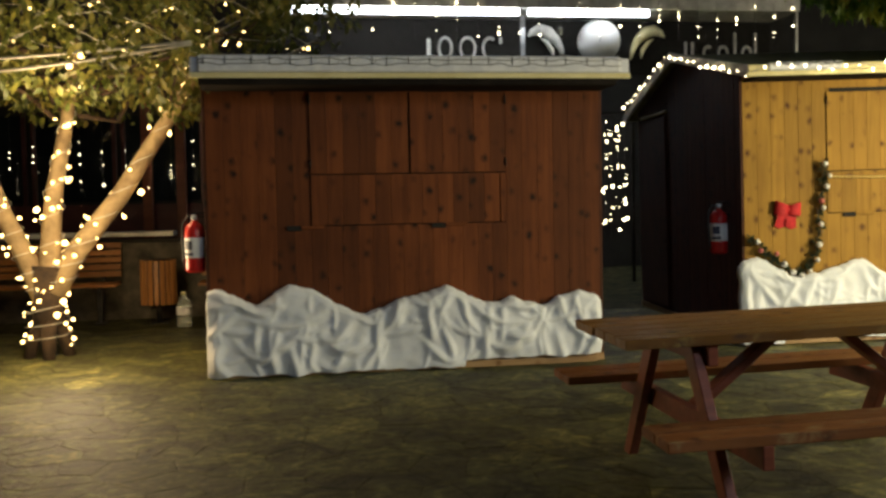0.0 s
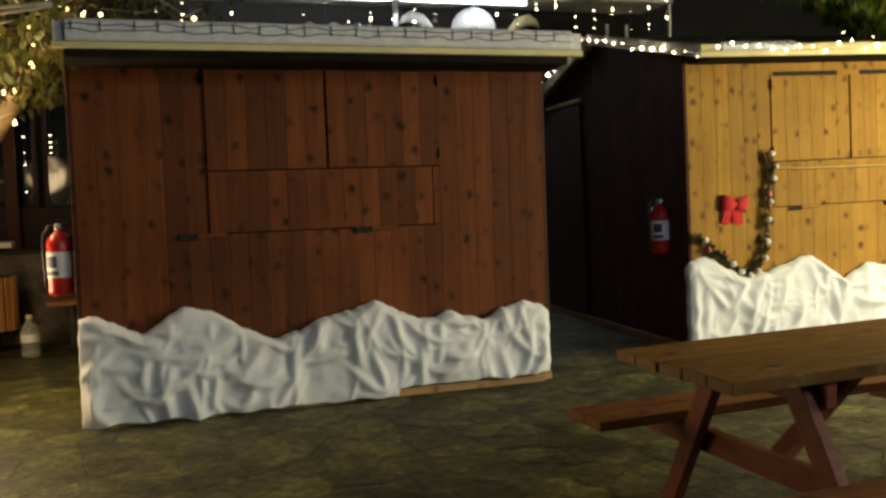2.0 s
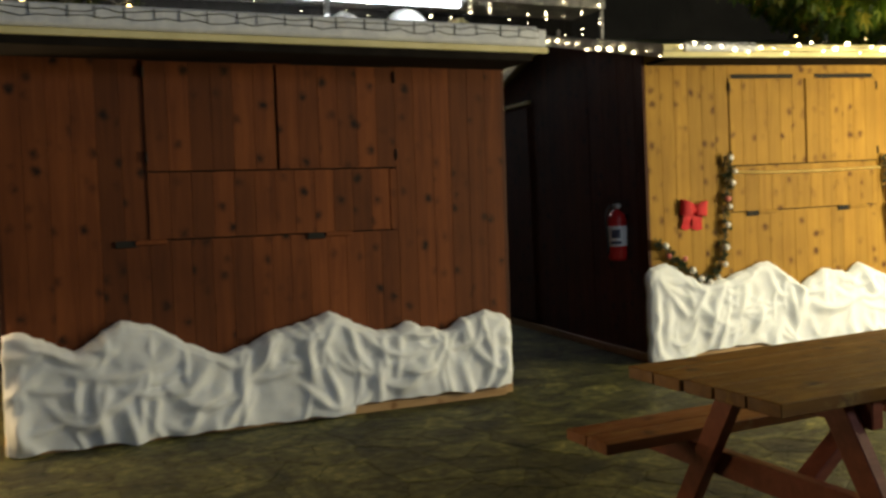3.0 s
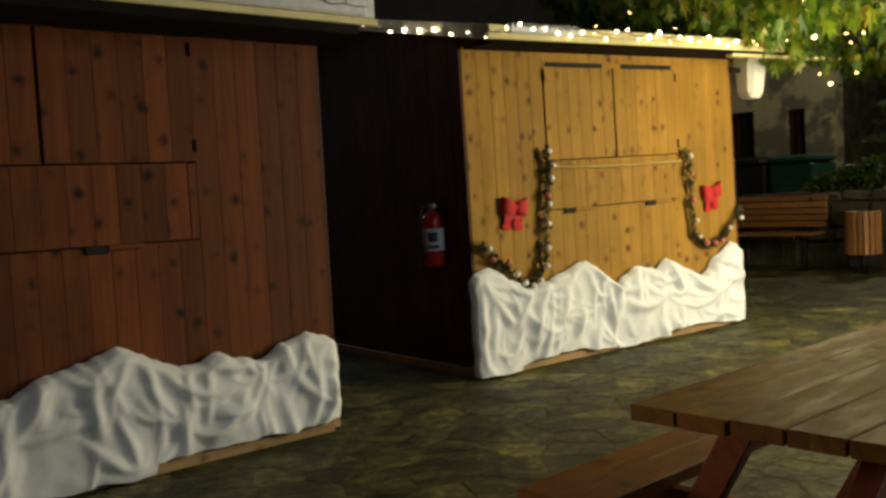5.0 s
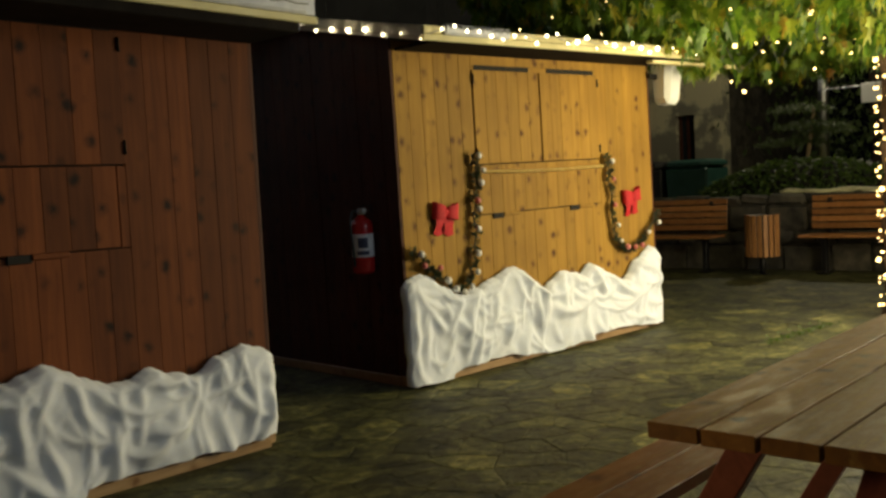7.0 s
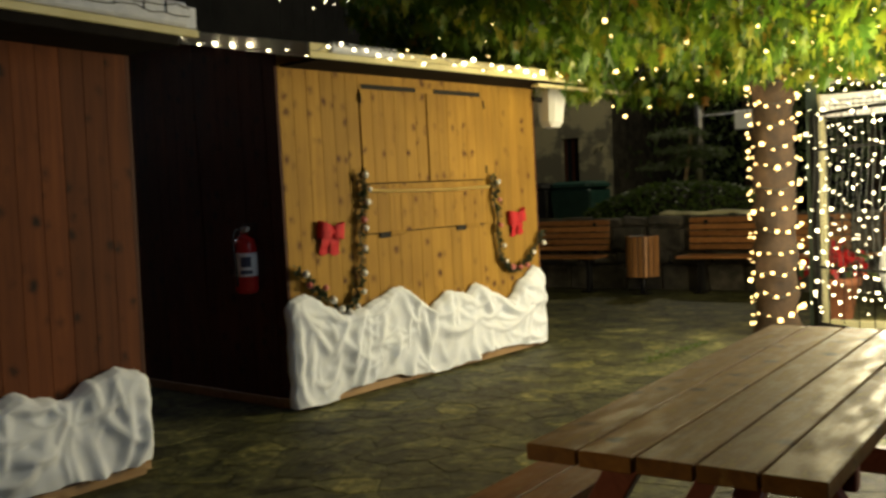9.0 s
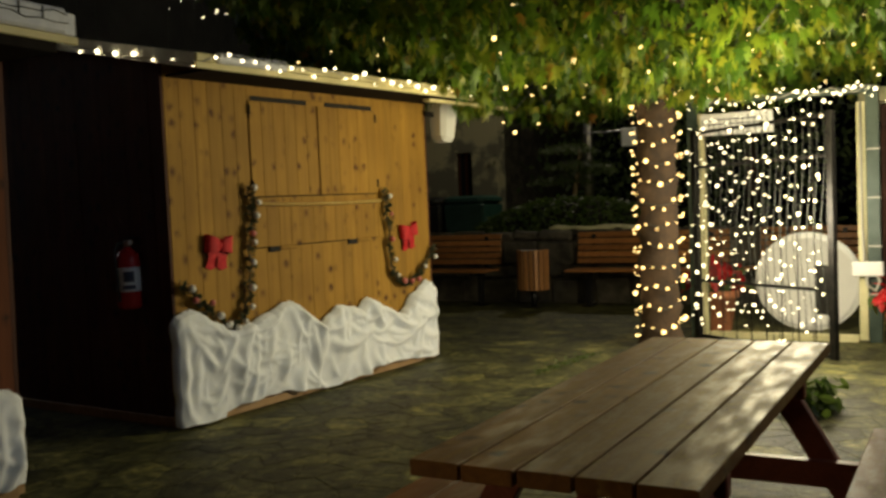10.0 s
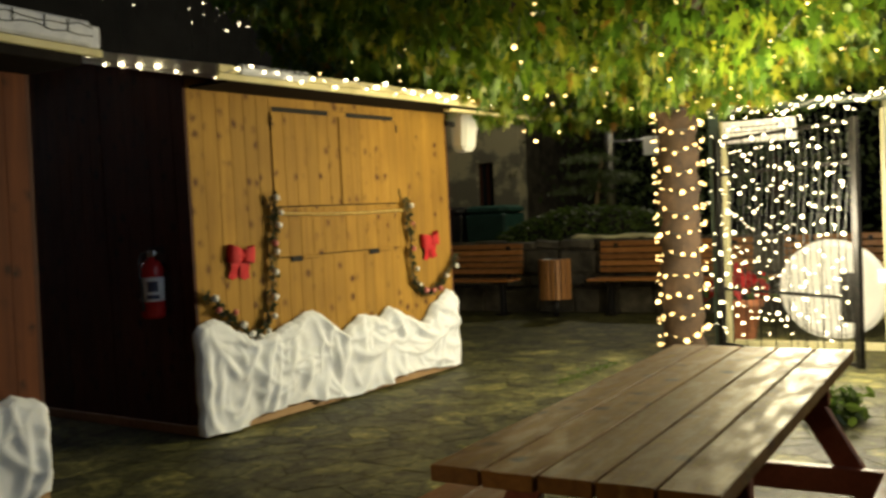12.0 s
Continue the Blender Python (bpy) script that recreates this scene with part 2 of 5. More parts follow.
M["stone"] = flagged("flagstone", ((0.024, 0.025, 0.008), (0.075, 0.074, 0.024), (0.15, 0.145, 0.055)), 0.6)
M["mortar"] = flagged("joint_sand", ((0.024, 0.025, 0.008), (0.068, 0.067, 0.022), (0.13, 0.125, 0.046)), 0.95)
M["wall_stone"] = mottled("rubble_stone", (0.028, 0.024, 0.017), (0.10, 0.086, 0.06), 5.0, 0.85, strength=0.6, distance=0.03, random_tone=0.35)
M["render"] = mottled("patched_old_render", (0.26, 0.24, 0.18), (0.66, 0.60, 0.38), 1.6, 0.9, strength=0.5, stops=(0.45, 0.55))
M["plaster_dark"] = mottled("grey_plaster", (0.02, 0.02, 0.02), (0.038, 0.036, 0.034), 1.3, 0.9)
M["maroon"] = mottled("maroon_panel", (0.06, 0.012, 0.012), (0.10, 0.02, 0.02), 3.0, 0.5)
M["terracotta"] = mottled("terracotta", (0.32, 0.11, 0.045), (0.46, 0.18, 0.08), 6.0, 0.8)
M["plastic_white"] = mottled("white_plastic", (0.74, 0.74, 0.72), (0.82, 0.82, 0.80), 3.0, 0.4)
M["plastic_green"] = mottled("green_plastic", (0.02, 0.07, 0.055), (0.035, 0.10, 0.08), 4.0, 0.45)
M["plastic_black"] = mottled("black_plastic", (0.012, 0.012, 0.012), (0.025, 0.025, 0.025), 4.0, 0.5)
M["red_boards"] = grained("red_brown_boards", (0.065, 0.022, 0.012), (0.105, 0.038, 0.02), (0.05, 0.02, 0.01), "y", rough=0.55, knots=False, varied=0.2)
M["yellow_strip"] = mottled("cream_board", (0.50, 0.47, 0.26), (0.62, 0.58, 0.34), 5.0, 0.6)
M["cable"] = mottled("pale_cable", (0.42, 0.40, 0.34), (0.5, 0.48, 0.42), 10.0, 0.5)
M["cable_dark"] = mottled("dark_cable", (0.02, 0.025, 0.02), (0.04, 0.045, 0.04), 10.0, 0.5)
M["bulb"] = glowing("warm_bulb", (1.0, 0.66, 0.24), 10.0)
M["bulb_white"] = glowing("white_bulb", (1.0, 0.84, 0.50), 14.0)
M["tube"] = glowing("fluorescent_tube", (0.88, 0.94, 1.0), 9.0)
M["lantern"] = glowing("lantern_glass", (1.0, 0.82, 0.5), 12.0)
mg, tg, bg = material("window_glass", 0.05)
bg.inputs["Base Color"].default_value = (0.02, 0.025, 0.03, 1)
M["glass"] = mg
mb, tb, bb = material("clear_plastic", 0.12)
bb.inputs["Base Color"].default_value = (0.75, 0.8, 0.75, 1)
bb.inputs["Transmission Weight"].default_value = 0.75
M["bottle"] = mb

# ---- mesh builders ----


def box(bm, x0, x1, y0, y1, z0, z1, bev=0.0, m=None):
    made = bmesh.ops.create_cube(bm, size=1.0, matrix=Matrix.LocRotScale(
        ((x0 + x1) / 2, (y0 + y1) / 2, (z0 + z1) / 2), None, (abs(x1 - x0), abs(y1 - y0), abs(z1 - z0))))["verts"]
    if bev:
        edges = list({e for v in made for e in v.link_edges})
        out = bmesh.ops.bevel(bm, geom=edges, offset=bev, segments=1, affect="EDGES")
        made = list({v for f in out["faces"] for v in f.verts} | {v for v in made if v.is_valid})
    if m is not None:
        bmesh.ops.transform(bm, matrix=m, verts=made)
    return made


def tube(bm, pts, radii, seg=8, caps=True):
    """A tapered tube along points."""
    pts = [Vector(p) for p in pts]
    if not hasattr(radii, "__len__"):
        radii = [radii] * len(pts)
    rings, side = [], None
    for i, p in enumerate(pts):
        d = (pts[min(i + 1, len(pts) - 1)] - pts[max(i - 1, 0)]).normalized()
        if side is None:
            side = d.orthogonal().normalized()
        side = (side - d * side.dot(d)).normalized()
        up = d.cross(side)
        rings.append([bm.verts.new(p + radii[i] * (math.cos(2 * math.pi * k / seg) * side + math.sin(2 * math.pi * k / seg) * up)) for k in range(seg)])
    for a, b in zip(rings, rings[1:]):
        for k in range(seg):
            bm.faces.new((a[k], a[(k + 1) % seg], b[(k + 1) % seg], b[k])).smooth = True
    if caps:
        bm.faces.new(rings[0][::-1])
        bm.faces.new(rings[-1])


def lathe(bm, profile, seg=20, m=Matrix()):
    rings = []
    for r, z in profile:
        rings.append([bm.verts.new(m @ Vector((r * math.cos(2 * math.pi * k / seg), r * math.sin(2 * math.pi * k / seg), z))) for k in range(seg)])
    for a, b in zip(rings, rings[1:]):
        for k in range(seg):
            bm.faces.new((a[k], a[(k + 1) % seg], b[(k + 1) % seg], b[k])).smooth = True
    bm.faces.new(rings[0][::-1])
    bm.faces.new(rings[-1])


def ball(bm, c, r, sub=1):
    made = bmesh.ops.create_icosphere(bm, subdivisions=sub, radius=r, matrix=Matrix.Translation(c))["verts"]
    for v in made:
        for f in v.link_faces:
            f.smooth = True
    return made


def mesh_of(name, bm, mat):
    data = bpy.data.meshes.new(name)
    bmesh.ops.recalc_face_normals(bm, faces=bm.faces)
    bm.to_mesh(data)
    bm.free()
    data.materials.append(M[mat])
    return data


def part(name, bm, mat, parent, label=""):
    data = bm if isinstance(bm, bpy.types.Mesh) else mesh_of(name, bm, mat)
    ob = new(name, data)
    ob.parent = parent
    return tagged(ob, label)


def thing(name, m, label, category, group="", kind=""):
    ob = new(name)
    ob.empty_display_size = 0.1
    ob.matrix_world = m
    return tagged(ob, label, category, group, kind)


def piece(name, mat, parent, fill, label=""):
    bm = bmesh.new()
    fill(bm)
    return part(name, bm, mat, parent, label)


def solid(name, mat, parent, *args, label="", bev=0.004):
    return piece(name, mat, parent, lambda bm: box(bm, *args, bev=bev), label)


def slope(x):
    """Height of the yard: level by the first stall, rising gently beyond it."""
    d = x - 3.2
    return 0.018 * (d if d > 0.6 else 0.0 if d < -0.6 else (d + 0.6) ** 2 / 2.4)


def interp(profile, x):
    for (x0, z0), (x1, z1) in zip(profile, profile[1:]):
        if x <= x1:
            f = max(0.0, (x - x0) / (x1 - x0))
            f = f * f * (3 - 2 * f) * 0.6 + f * 0.4
            return z0 + (z1 - z0) * f
    return profile[-1][1]


BULB = bmesh.new()
ball(BULB, (0, 0, 0), 1.0)
BULB_WARM = mesh_of("bulb", BULB, "bulb")
BULB = bmesh.new()
ball(BULB, (0, 0, 0), 1.0)
BULB_COOL = mesh_of("bulb", BULB, "bulb_white")


def bulbs(parent, places, r=0.011, data=None):
    for p in places:
        ob = new("bulb", data or BULB_WARM)
        ob.parent = parent
        ob.matrix_basis = Matrix.LocRotScale(p, None, (r * 0.66 * random.choice((0.55, 0.7, 0.85, 1.0, 1.0, 1.2, 1.7)),) * 3)

# ---- ground ----
ground = tagged(new("ground"), "grey-green sandy ground of a sloping paved yard", "ground", kind="structure")
bm = bmesh.new()
xs = [-400, -60, -14, -6] + [x * 0.5 for x in range(-10, 30)] + [16, 20, 60, 400]
ys = [-400, -60, -14] + [y * 1.0 for y in range(-12, 14)] + [20, 60, 400]
grid = [[bm.verts.new((x, y, slope(min(x, 16)) - 0.0005)) for y in ys] for x in xs]
for i in range(len(xs) - 1):
    for j in range(len(ys) - 1):
        bm.faces.new((grid[i][j], grid[i + 1][j], grid[i + 1][j + 1], grid[i][j + 1])).smooth = True
part("ground_sheet", bm, "mortar", ground)


# ---- wooden stalls ----
def boarded(parent, name, mat, x0, x1, z0, z1, y, width=0.118, thick=0.022, proud=0.0):
    """Upright boards from x0 to x1, each its own piece, face at y."""
    n = max(1, round((x1 - x0) / width))
    w = (x1 - x0) / n
    for i in range(n):
        a, b = x0 + i * w, x0 + (i + 1) * w
        bm = bmesh.new()
        d = random.uniform(0, 0.0015)
        box(bm, a + 0.0005, b - 0.0005, y - proud - d, y - proud - d + thick, z0, z1, bev=0.0018)
        part("plank", bm, mat, parent)


def side_boards(parent, mat, x, y0, y1, ztop, outward, width=0.12):
    n = round((y1 - y0) / width)
    w = (y1 - y0) / n
    for i in range(n):
        a, b = y0 + i * w, y0 + (i + 1) * w
        d = random.uniform(0, 0.003)
        xa, xb = sorted((x, x + outward * (0.022 + d)))
        bm = bmesh.new()
        vs = box(bm, xa, xb, a + 0.0005, b - 0.0005, 0.06, 1.0, bev=0.0018)
        for v in vs:
            if v.co.z > 0.5:
                v.co.z += ztop(v.co.y) - 1.0
        part("plank", bm, mat, parent)


def roof_slope(bm, x0, x1, ya, za, yb, zb, thick):
    v = [bm.verts.new(p) for p in ((x0, ya, za), (x1, ya, za), (x1, yb, zb), (x0, yb, zb))]
    w = [bm.verts.new((q.co.x, q.co.y, q.co.z + thick)) for q in v]
    bm.faces.new(v[::-1])
    bm.faces.new(w)
    for i in range(4):
        bm.faces.new((v[i], v[(i + 1) % 4], w[(i + 1) % 4], w[i]))


def strap(parent, x, z, y, flip=1):
    bm = bmesh.new()
    box(bm, x - 0.007, x + 0.007, y - 0.006, y, z - 0.03, z + 0.03, bev=0.002)
    tube(bm, [(x, y - 0.007, z - 0.032), (x, y - 0.007, z + 0.032)], 0.005)
    part("hinge", bm, "iron", parent)


def stall(m, label, width, depth, wall, front_mat, sides_mat, open_x, open_z, flap_z, eave, roof_x, ridge, latches, group, eave_shade, cream=False):
    s = thing("market_stall", m, label, "market stall", group)
    ym, over = depth / 2, eave[0]
    rise = (ridge - wall - 0.03) / ym
    ze, zb = eave[1] + 0.03, wall - 0.07
    top = lambda y: (ze + (ridge - ze) * (y + over) / (ym + over) if y < ym else zb + (ridge - zb) * (depth + 0.25 - y) / (depth + 0.25 - ym)) - 0.004
    xl, xr, xm = open_x[0], open_x[1], sum(open_x) / 2
    # near-black inner panels stand in for the dark inside at the joints
    solid("front_frame", "slot", s, 0.03, width - 0.03, 0.025, 0.06, 0.08, wall - 0.02, bev=0)
    front = solid("front_wall", "slot", s, 0.02, width - 0.02, 0.023, 0.03, 0.07, wall - 0.01, bev=0)
    boarded(front, "plank", front_mat, 0, xl, 0.06, wall + 0.04, 0.0)
    boarded(front, "plank", front_mat, xr, width, 0.06, wall + 0.04, 0.0)
    boarded(front, "plank", front_mat, xl, xr, 0.06, flap_z - 0.004, 0.0)
    boarded(front, "plank", front_mat, xl, xr, open_z[1] + 0.035, wall + 0.04, 0.0, 0.5)
    for a, b in ((xl + 0.004, xm - 0.008), (xm + 0.008, xr - 0.004)):
        sh = solid("shutter", "slot", s, a + 0.02, b - 0.02, 0.012, 0.024, open_z[0] + 0.03, open_z[1] - 0.03, bev=0)
        boarded(sh, "plank", front_mat, a, b, open_z[0] + 0.004, open_z[1], 0.0, proud=0.012)
        for z in (open_z[0] + 0.08, open_z[1] - 0.06):
            strap(sh, a + 0.0 if a < xm - 0.1 else b, z, -0.012)
    # Near-black strips standing in for the shade in the gap over the shutters.
    solid("shutter_gap", "slot", s, xl + 0.03, xm - 0.10, -0.004, 0.02, open_z[1] + 0.003, open_z[1] + 0.034, bev=0)
    solid("shutter_gap", "slot", s, xm + 0.10, xr - 0.03, -0.004, 0.02, open_z[1] + 0.003, open_z[1] + 0.034, bev=0)
    for a, b in ((xl, xl + 0.03), (xm - 0.10, xm + 0.10), (xr - 0.03, xr)):
        solid("head_block", front_mat, s, a + 0.001, b - 0.001, -0.001, 0.022, open_z[1] + 0.002, open_z[1] + 0.034, bev=0)
    flap = solid("counter_flap", "slot", s, xl + 0.03, xr - 0.08, 0.013, 0.022, flap_z + 0.03, open_z[0] - 0.03, bev=0)
    boarded(flap, "plank", front_mat, xl + 0.004, xr - 0.055, flap_z + 0.004, open_z[0] - 0.004, 0.0, proud=0.010)
    boarded(flap, "plank", front_mat, xr - 0.045, xr, flap_z, open_z[0] - 0.004, 0.0, proud=0.0)
    for x in latches:
        # Proud near-black block: the recess's shade as colour, with no hollow.
        lt = bmesh.new()
        box(lt, x - 0.055, x + 0.055, -0.014, 0.002, flap_z - 0.034, flap_z + 0.004, bev=0.003)
        part("latch_recess", lt, "slot", s)
        solid("latch_bar", front_mat, s, x + 0.05, x + 0.22, -0.022, -0.002, flap_z - 0.022, flap_z + 0.004)
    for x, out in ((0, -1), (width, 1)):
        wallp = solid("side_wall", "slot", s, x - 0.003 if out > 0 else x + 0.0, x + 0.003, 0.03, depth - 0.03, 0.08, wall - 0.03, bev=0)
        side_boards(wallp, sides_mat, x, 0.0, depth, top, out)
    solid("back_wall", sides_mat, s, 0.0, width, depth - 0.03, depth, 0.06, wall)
    for y in (0.0, depth - 0.08):
        solid("sill_beam", "wood_raw", s, -0.03, width + 0.03, y, y + 0.08, 0.0, 0.065)
    for x in (-0.035, width - 0.045):
        solid("sill_beam", "wood_raw", s, x, x + 0.08, 0.08, depth - 0.08, 0.0, 0.062)
    # roof: two slopes, boards under felt
    bm = bmesh.new()
    roof_slope(bm, roof_x[0], roof_x[1], -over, ze, ym, ridge, 0.03)
    roof_slope(bm, roof_x[0], roof_x[1], depth + 0.25, zb, ym, ridge, 0.03)
    part("roof", bm, "roof", s, "felt on a low pitched roof, coloured pale for tree light")
    for x in (roof_x[0] - 0.024, roof_x[1] + 0.002):
        for ya, za, yb in ((-over, ze, ym), (depth + 0.25, zb, ym)):
            bm = bmesh.new()
            roof_slope(bm, x, x + 0.022, ya, za - 0.03, yb, ridge - 0.03, 0.09)
            part("barge_board", bm, "fascia" if group else "fascia", s)
    f0, f1 = eave[1], eave[2]
    # Added board: shade under the eave, put into a black colour.
    solid("soffit_board", "eave_shade", s, 0.0, width, -over + 0.002, -0.026, f0 - eave_shade, f0 + 0.02, label="black board standing in for shade under the eave")
    solid("fascia", "trim", s, roof_x[0] - 0.03, roof_x[1] + 0.03, -over - 0.026, -over - 0.002, f0, f0 + 0.036)
    solid("fascia_upper", "trim" if cream else "wrap", s, roof_x[0] - 0.02, roof_x[1] + 0.02, -over - 0.022, -over - 0.002, f0 + 0.04, f1 - 0.012)
    wrap = piece("fascia_wrap", "wrap", s, lambda bm: box(bm, eave[3], eave[4], -over - 0.05, -over - 0.004, f0 + 0.038, f1, bev=0.012),
                 "grey-white wrapping with dark cable ties")
    z = f0 + 0.085
    for row in range(2):
        bm = bmesh.new()
        pts = [(eave[3] + (eave[4] - eave[3]) * i / 40, -over - 0.053, f0 + 0.09 + row * (f1 - f0 - 0.11) * 0.8 + random.uniform(-0.012, 0.012)) for i in range(41)]
        tube(bm, pts, 0.0028, 5)
        part("string_cable", bm, "cable_dark", wrap)
    for i in range(int((eave[4] - eave[3]) / 0.14)):
        x = eave[3] + 0.05 + i * 0.14 + random.uniform(-0.03, 0.03)
        solid("tie", "cable_dark", wrap, x, x + 0.006, -over - 0.054, -over - 0.05, f0 + 0.085, f1 - 0.01, bev=0)
    return s, top


stall_a, top_a = stall(pose(0.21, 0, 0), "dark brown boarded market stall with closed shutters", 2.962, 2.5, 2.13,
                       "wood_dark", "wood_side", (0.745, 2.225), (1.478, 2.085), 1.10,
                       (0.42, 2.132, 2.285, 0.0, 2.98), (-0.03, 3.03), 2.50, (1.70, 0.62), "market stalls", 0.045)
STALL_B = pose(4.503, 0.222, 0.03, 0, -1.0, -5.0)
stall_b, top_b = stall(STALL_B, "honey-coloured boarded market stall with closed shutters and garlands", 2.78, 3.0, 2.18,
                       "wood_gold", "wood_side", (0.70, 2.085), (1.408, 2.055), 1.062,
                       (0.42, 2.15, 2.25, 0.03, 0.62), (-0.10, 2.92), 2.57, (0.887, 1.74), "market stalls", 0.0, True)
solid("roof_batten", "trim", stall_b, 2.3, 3.78, -0.40, -0.33, 2.112, 2.135)
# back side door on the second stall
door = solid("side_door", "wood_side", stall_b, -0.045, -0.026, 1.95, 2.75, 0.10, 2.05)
solid("door_head", "trim", stall_b, -0.06, -0.03, 1.9, 2.8, 2.08, 2.11)


# ---- white fleece along the stalls ----
def swags(rnd, length, height, count):
    """Cloth folds as sagging curves: (points, half width, height)."""
    out = []
    for k in range(count):
        x0, z0 = rnd.uniform(-0.05, length + 0.05), height * (0.15 + 0.9 * rnd.random() ** 0.7)
        if rnd.random() < 0.55:
            # swag hanging between two points
            span, sag = rnd.uniform(0.16, 0.5) * rnd.choice((-1, 1)), rnd.uniform(0.04, 0.2)
            x1, z1 = x0 + span, z0 - rnd.uniform(-0.05, 0.22)
            xm, zm = (x0 + x1) / 2 + rnd.uniform(-0.06, 0.06), min(z0, z1) - sag
        else:
            # fold falling to the ground
            x1, z1 = x0 + rnd.gauss(0, 0.12), z0 - rnd.uniform(0.18, 0.5)
            xm, zm = (x0 + x1) / 2 + rnd.gauss(0, 0.07), (z0 + z1) / 2
        pts = np.array([((1 - f) ** 2 * x0 + 2 * f * (1 - f) * xm + f * f * x1, (1 - f) ** 2 * z0 + 2 * f * (1 - f) * zm + f * f * z1) for f in np.linspace(0, 1, 36)])
        half = rnd.uniform(0.018, 0.07)
        out.append((pts, half, 0.010 + half * rnd.uniform(0.4, 0.75)))
    return out


def fleece(name, m, label, length, profile, lift, seed):
    t = thing(name, m, label, "fabric drape", "white drapes")
    bm = bmesh.new()
    nx, nz = int(length / 0.0105), 64
    px, pz = np.zeros((nx + 1, nz + 1)), np.zeros((nx + 1, nz + 1))
    for i in range(nx + 1):
        x = length * i / nx
        ztop = interp(profile, x) + 0.016 * noise.noise((x * 9, seed, 0)) + 0.010 * noise.noise((x * 23, seed, 3))
        zbot = lift(x) + 0.02 * noise.noise((x * 7, seed, 9))
        px[i], pz[i] = x, zbot + (ztop - zbot) * np.linspace(0, 1, nz + 1)
    deep = np.zeros_like(px)
    for pts, half, high in swags(random.Random(int(seed * 13)), length, 0.68, int(length * 40)):
        d2 = np.full_like(px, 9.0)
        taper = np.zeros_like(px)
        for k, (a, b) in enumerate(pts):
            q = (px - a) ** 2 + (pz - b) ** 2
            near = q < d2
            d2[near] = q[near]
            taper[near] = math.sin(math.pi * (k + 0.8) / 36.6) ** 0.6
        ridge = high * taper * np.clip(1 - np.sqrt(d2) / half, 0, 1) ** 1.1
        deep = np.maximum(deep, ridge) + 0.16 * np.minimum(deep, ridge)
    for _ in range(2):
        soft = deep.copy()
        soft[1:-1, 1:-1] = (deep[1:-1, 1:-1] * 2 + deep[:-2, 1:-1] + deep[2:, 1:-1] + deep[1:-1, :-2] + deep[1:-1, 2:]) / 6
        deep = soft
    rows = []
    for i in range(nx + 1):
        x, col = length * i / nx, []
        for j in range(nz + 1):
            f, z = j / nz, pz[i, j]
            d = deep[i, j] + 0.035 * noise.noise((x * 2.6, z * 2.6, seed + 31)) + 0.009 * noise.noise((x * 11, z * 11, seed + 60)) + 0.02
            edge = min(1.0, (1 - f) * 9 + 0.15) * min(1.0, (min(x, length - x) + 0.01) * 16 + 0.1)
            col.append(bm.verts.new((x + 0.012 * noise.noise((z * 9, x * 3, seed)), -0.07 - d * edge + 0.04 * (f > 0.97), z)))
        rows.append(col)
    for a, b in zip(rows, rows[1:]):
        for j in range(nz):
            bm.faces.new((a[j], b[j], b[j + 1], a[j + 1])).smooth = True
    # returns at the ends and along the top close the sheet against the wall
    for col in (rows[0], rows[-1]):
        back = [bm.verts.new((v.co.x, -0.02, v.co.z)) for v in col]
        for j in range(nz):
            bm.faces.new((col[j], col[j + 1], back[j + 1], back[j])).smooth = True
    tops = [c[-1] for c in rows]
    back = [bm.verts.new((v.co.x, -0.016, v.co.z - 0.01)) for v in tops]
    for i in range(nx):
        bm.faces.new((tops[i], tops[i + 1], back[i + 1], back[i])).smooth = True
    part("sheet", bm, "cloth", t)
    solid("base_board", "wood_raw", t, 0.03, length - 0.03, -0.06, -0.035, 0.0, 0.055)
    return t


SNOW_A = [(0.0, 0.64), (0.10, 0.65), (0.35, 0.535), (0.60, 0.675), (0.75, 0.64), (1.0, 0.50), (1.13, 0.44), (1.27, 0.48), (1.45, 0.555),
          (1.60, 0.58), (1.77, 0.635), (1.93, 0.56), (2.06, 0.49), (2.16, 0.50), (2.27, 0.53), (2.40, 0.49), (2.54, 0.46), (2.66, 0.53), (2.80, 0.56), (2.93, 0.53), (3.02, 0.44)]
fleece("fleece_drape", pose(0.185, 0, 0.0), "crumpled grey-white fleece draped like snow along the dark stall", 2.97, SNOW_A,
       lambda x: 0.02 + (0.05 if x > 1.9 else 0.0), 1.0)
SNOW_B = [(0.0, 0.66), (0.03, 0.70), (0.16, 0.73), (0.37, 0.615), (0.42, 0.56), (0.63, 0.57), (0.80, 0.62), (1.05, 0.685), (1.18, 0.59), (1.34, 0.475), (1.46, 0.54),
          (1.57, 0.59), (1.80, 0.545), (1.92, 0.62), (2.08, 0.53), (2.34, 0.435), (2.51, 0.575), (2.73, 0.67), (2.82, 0.60)]
fleece("fleece_drape", STALL_B @ pose(-0.07, 0, 0), "crumpled white fleece draped like snow along the honey stall", 2.82, SNOW_B,
       lambda x: 0.015 + (0.06 * math.sin(x * 2.2) ** 2 if x > 0.35 else 0.0), 4.0)


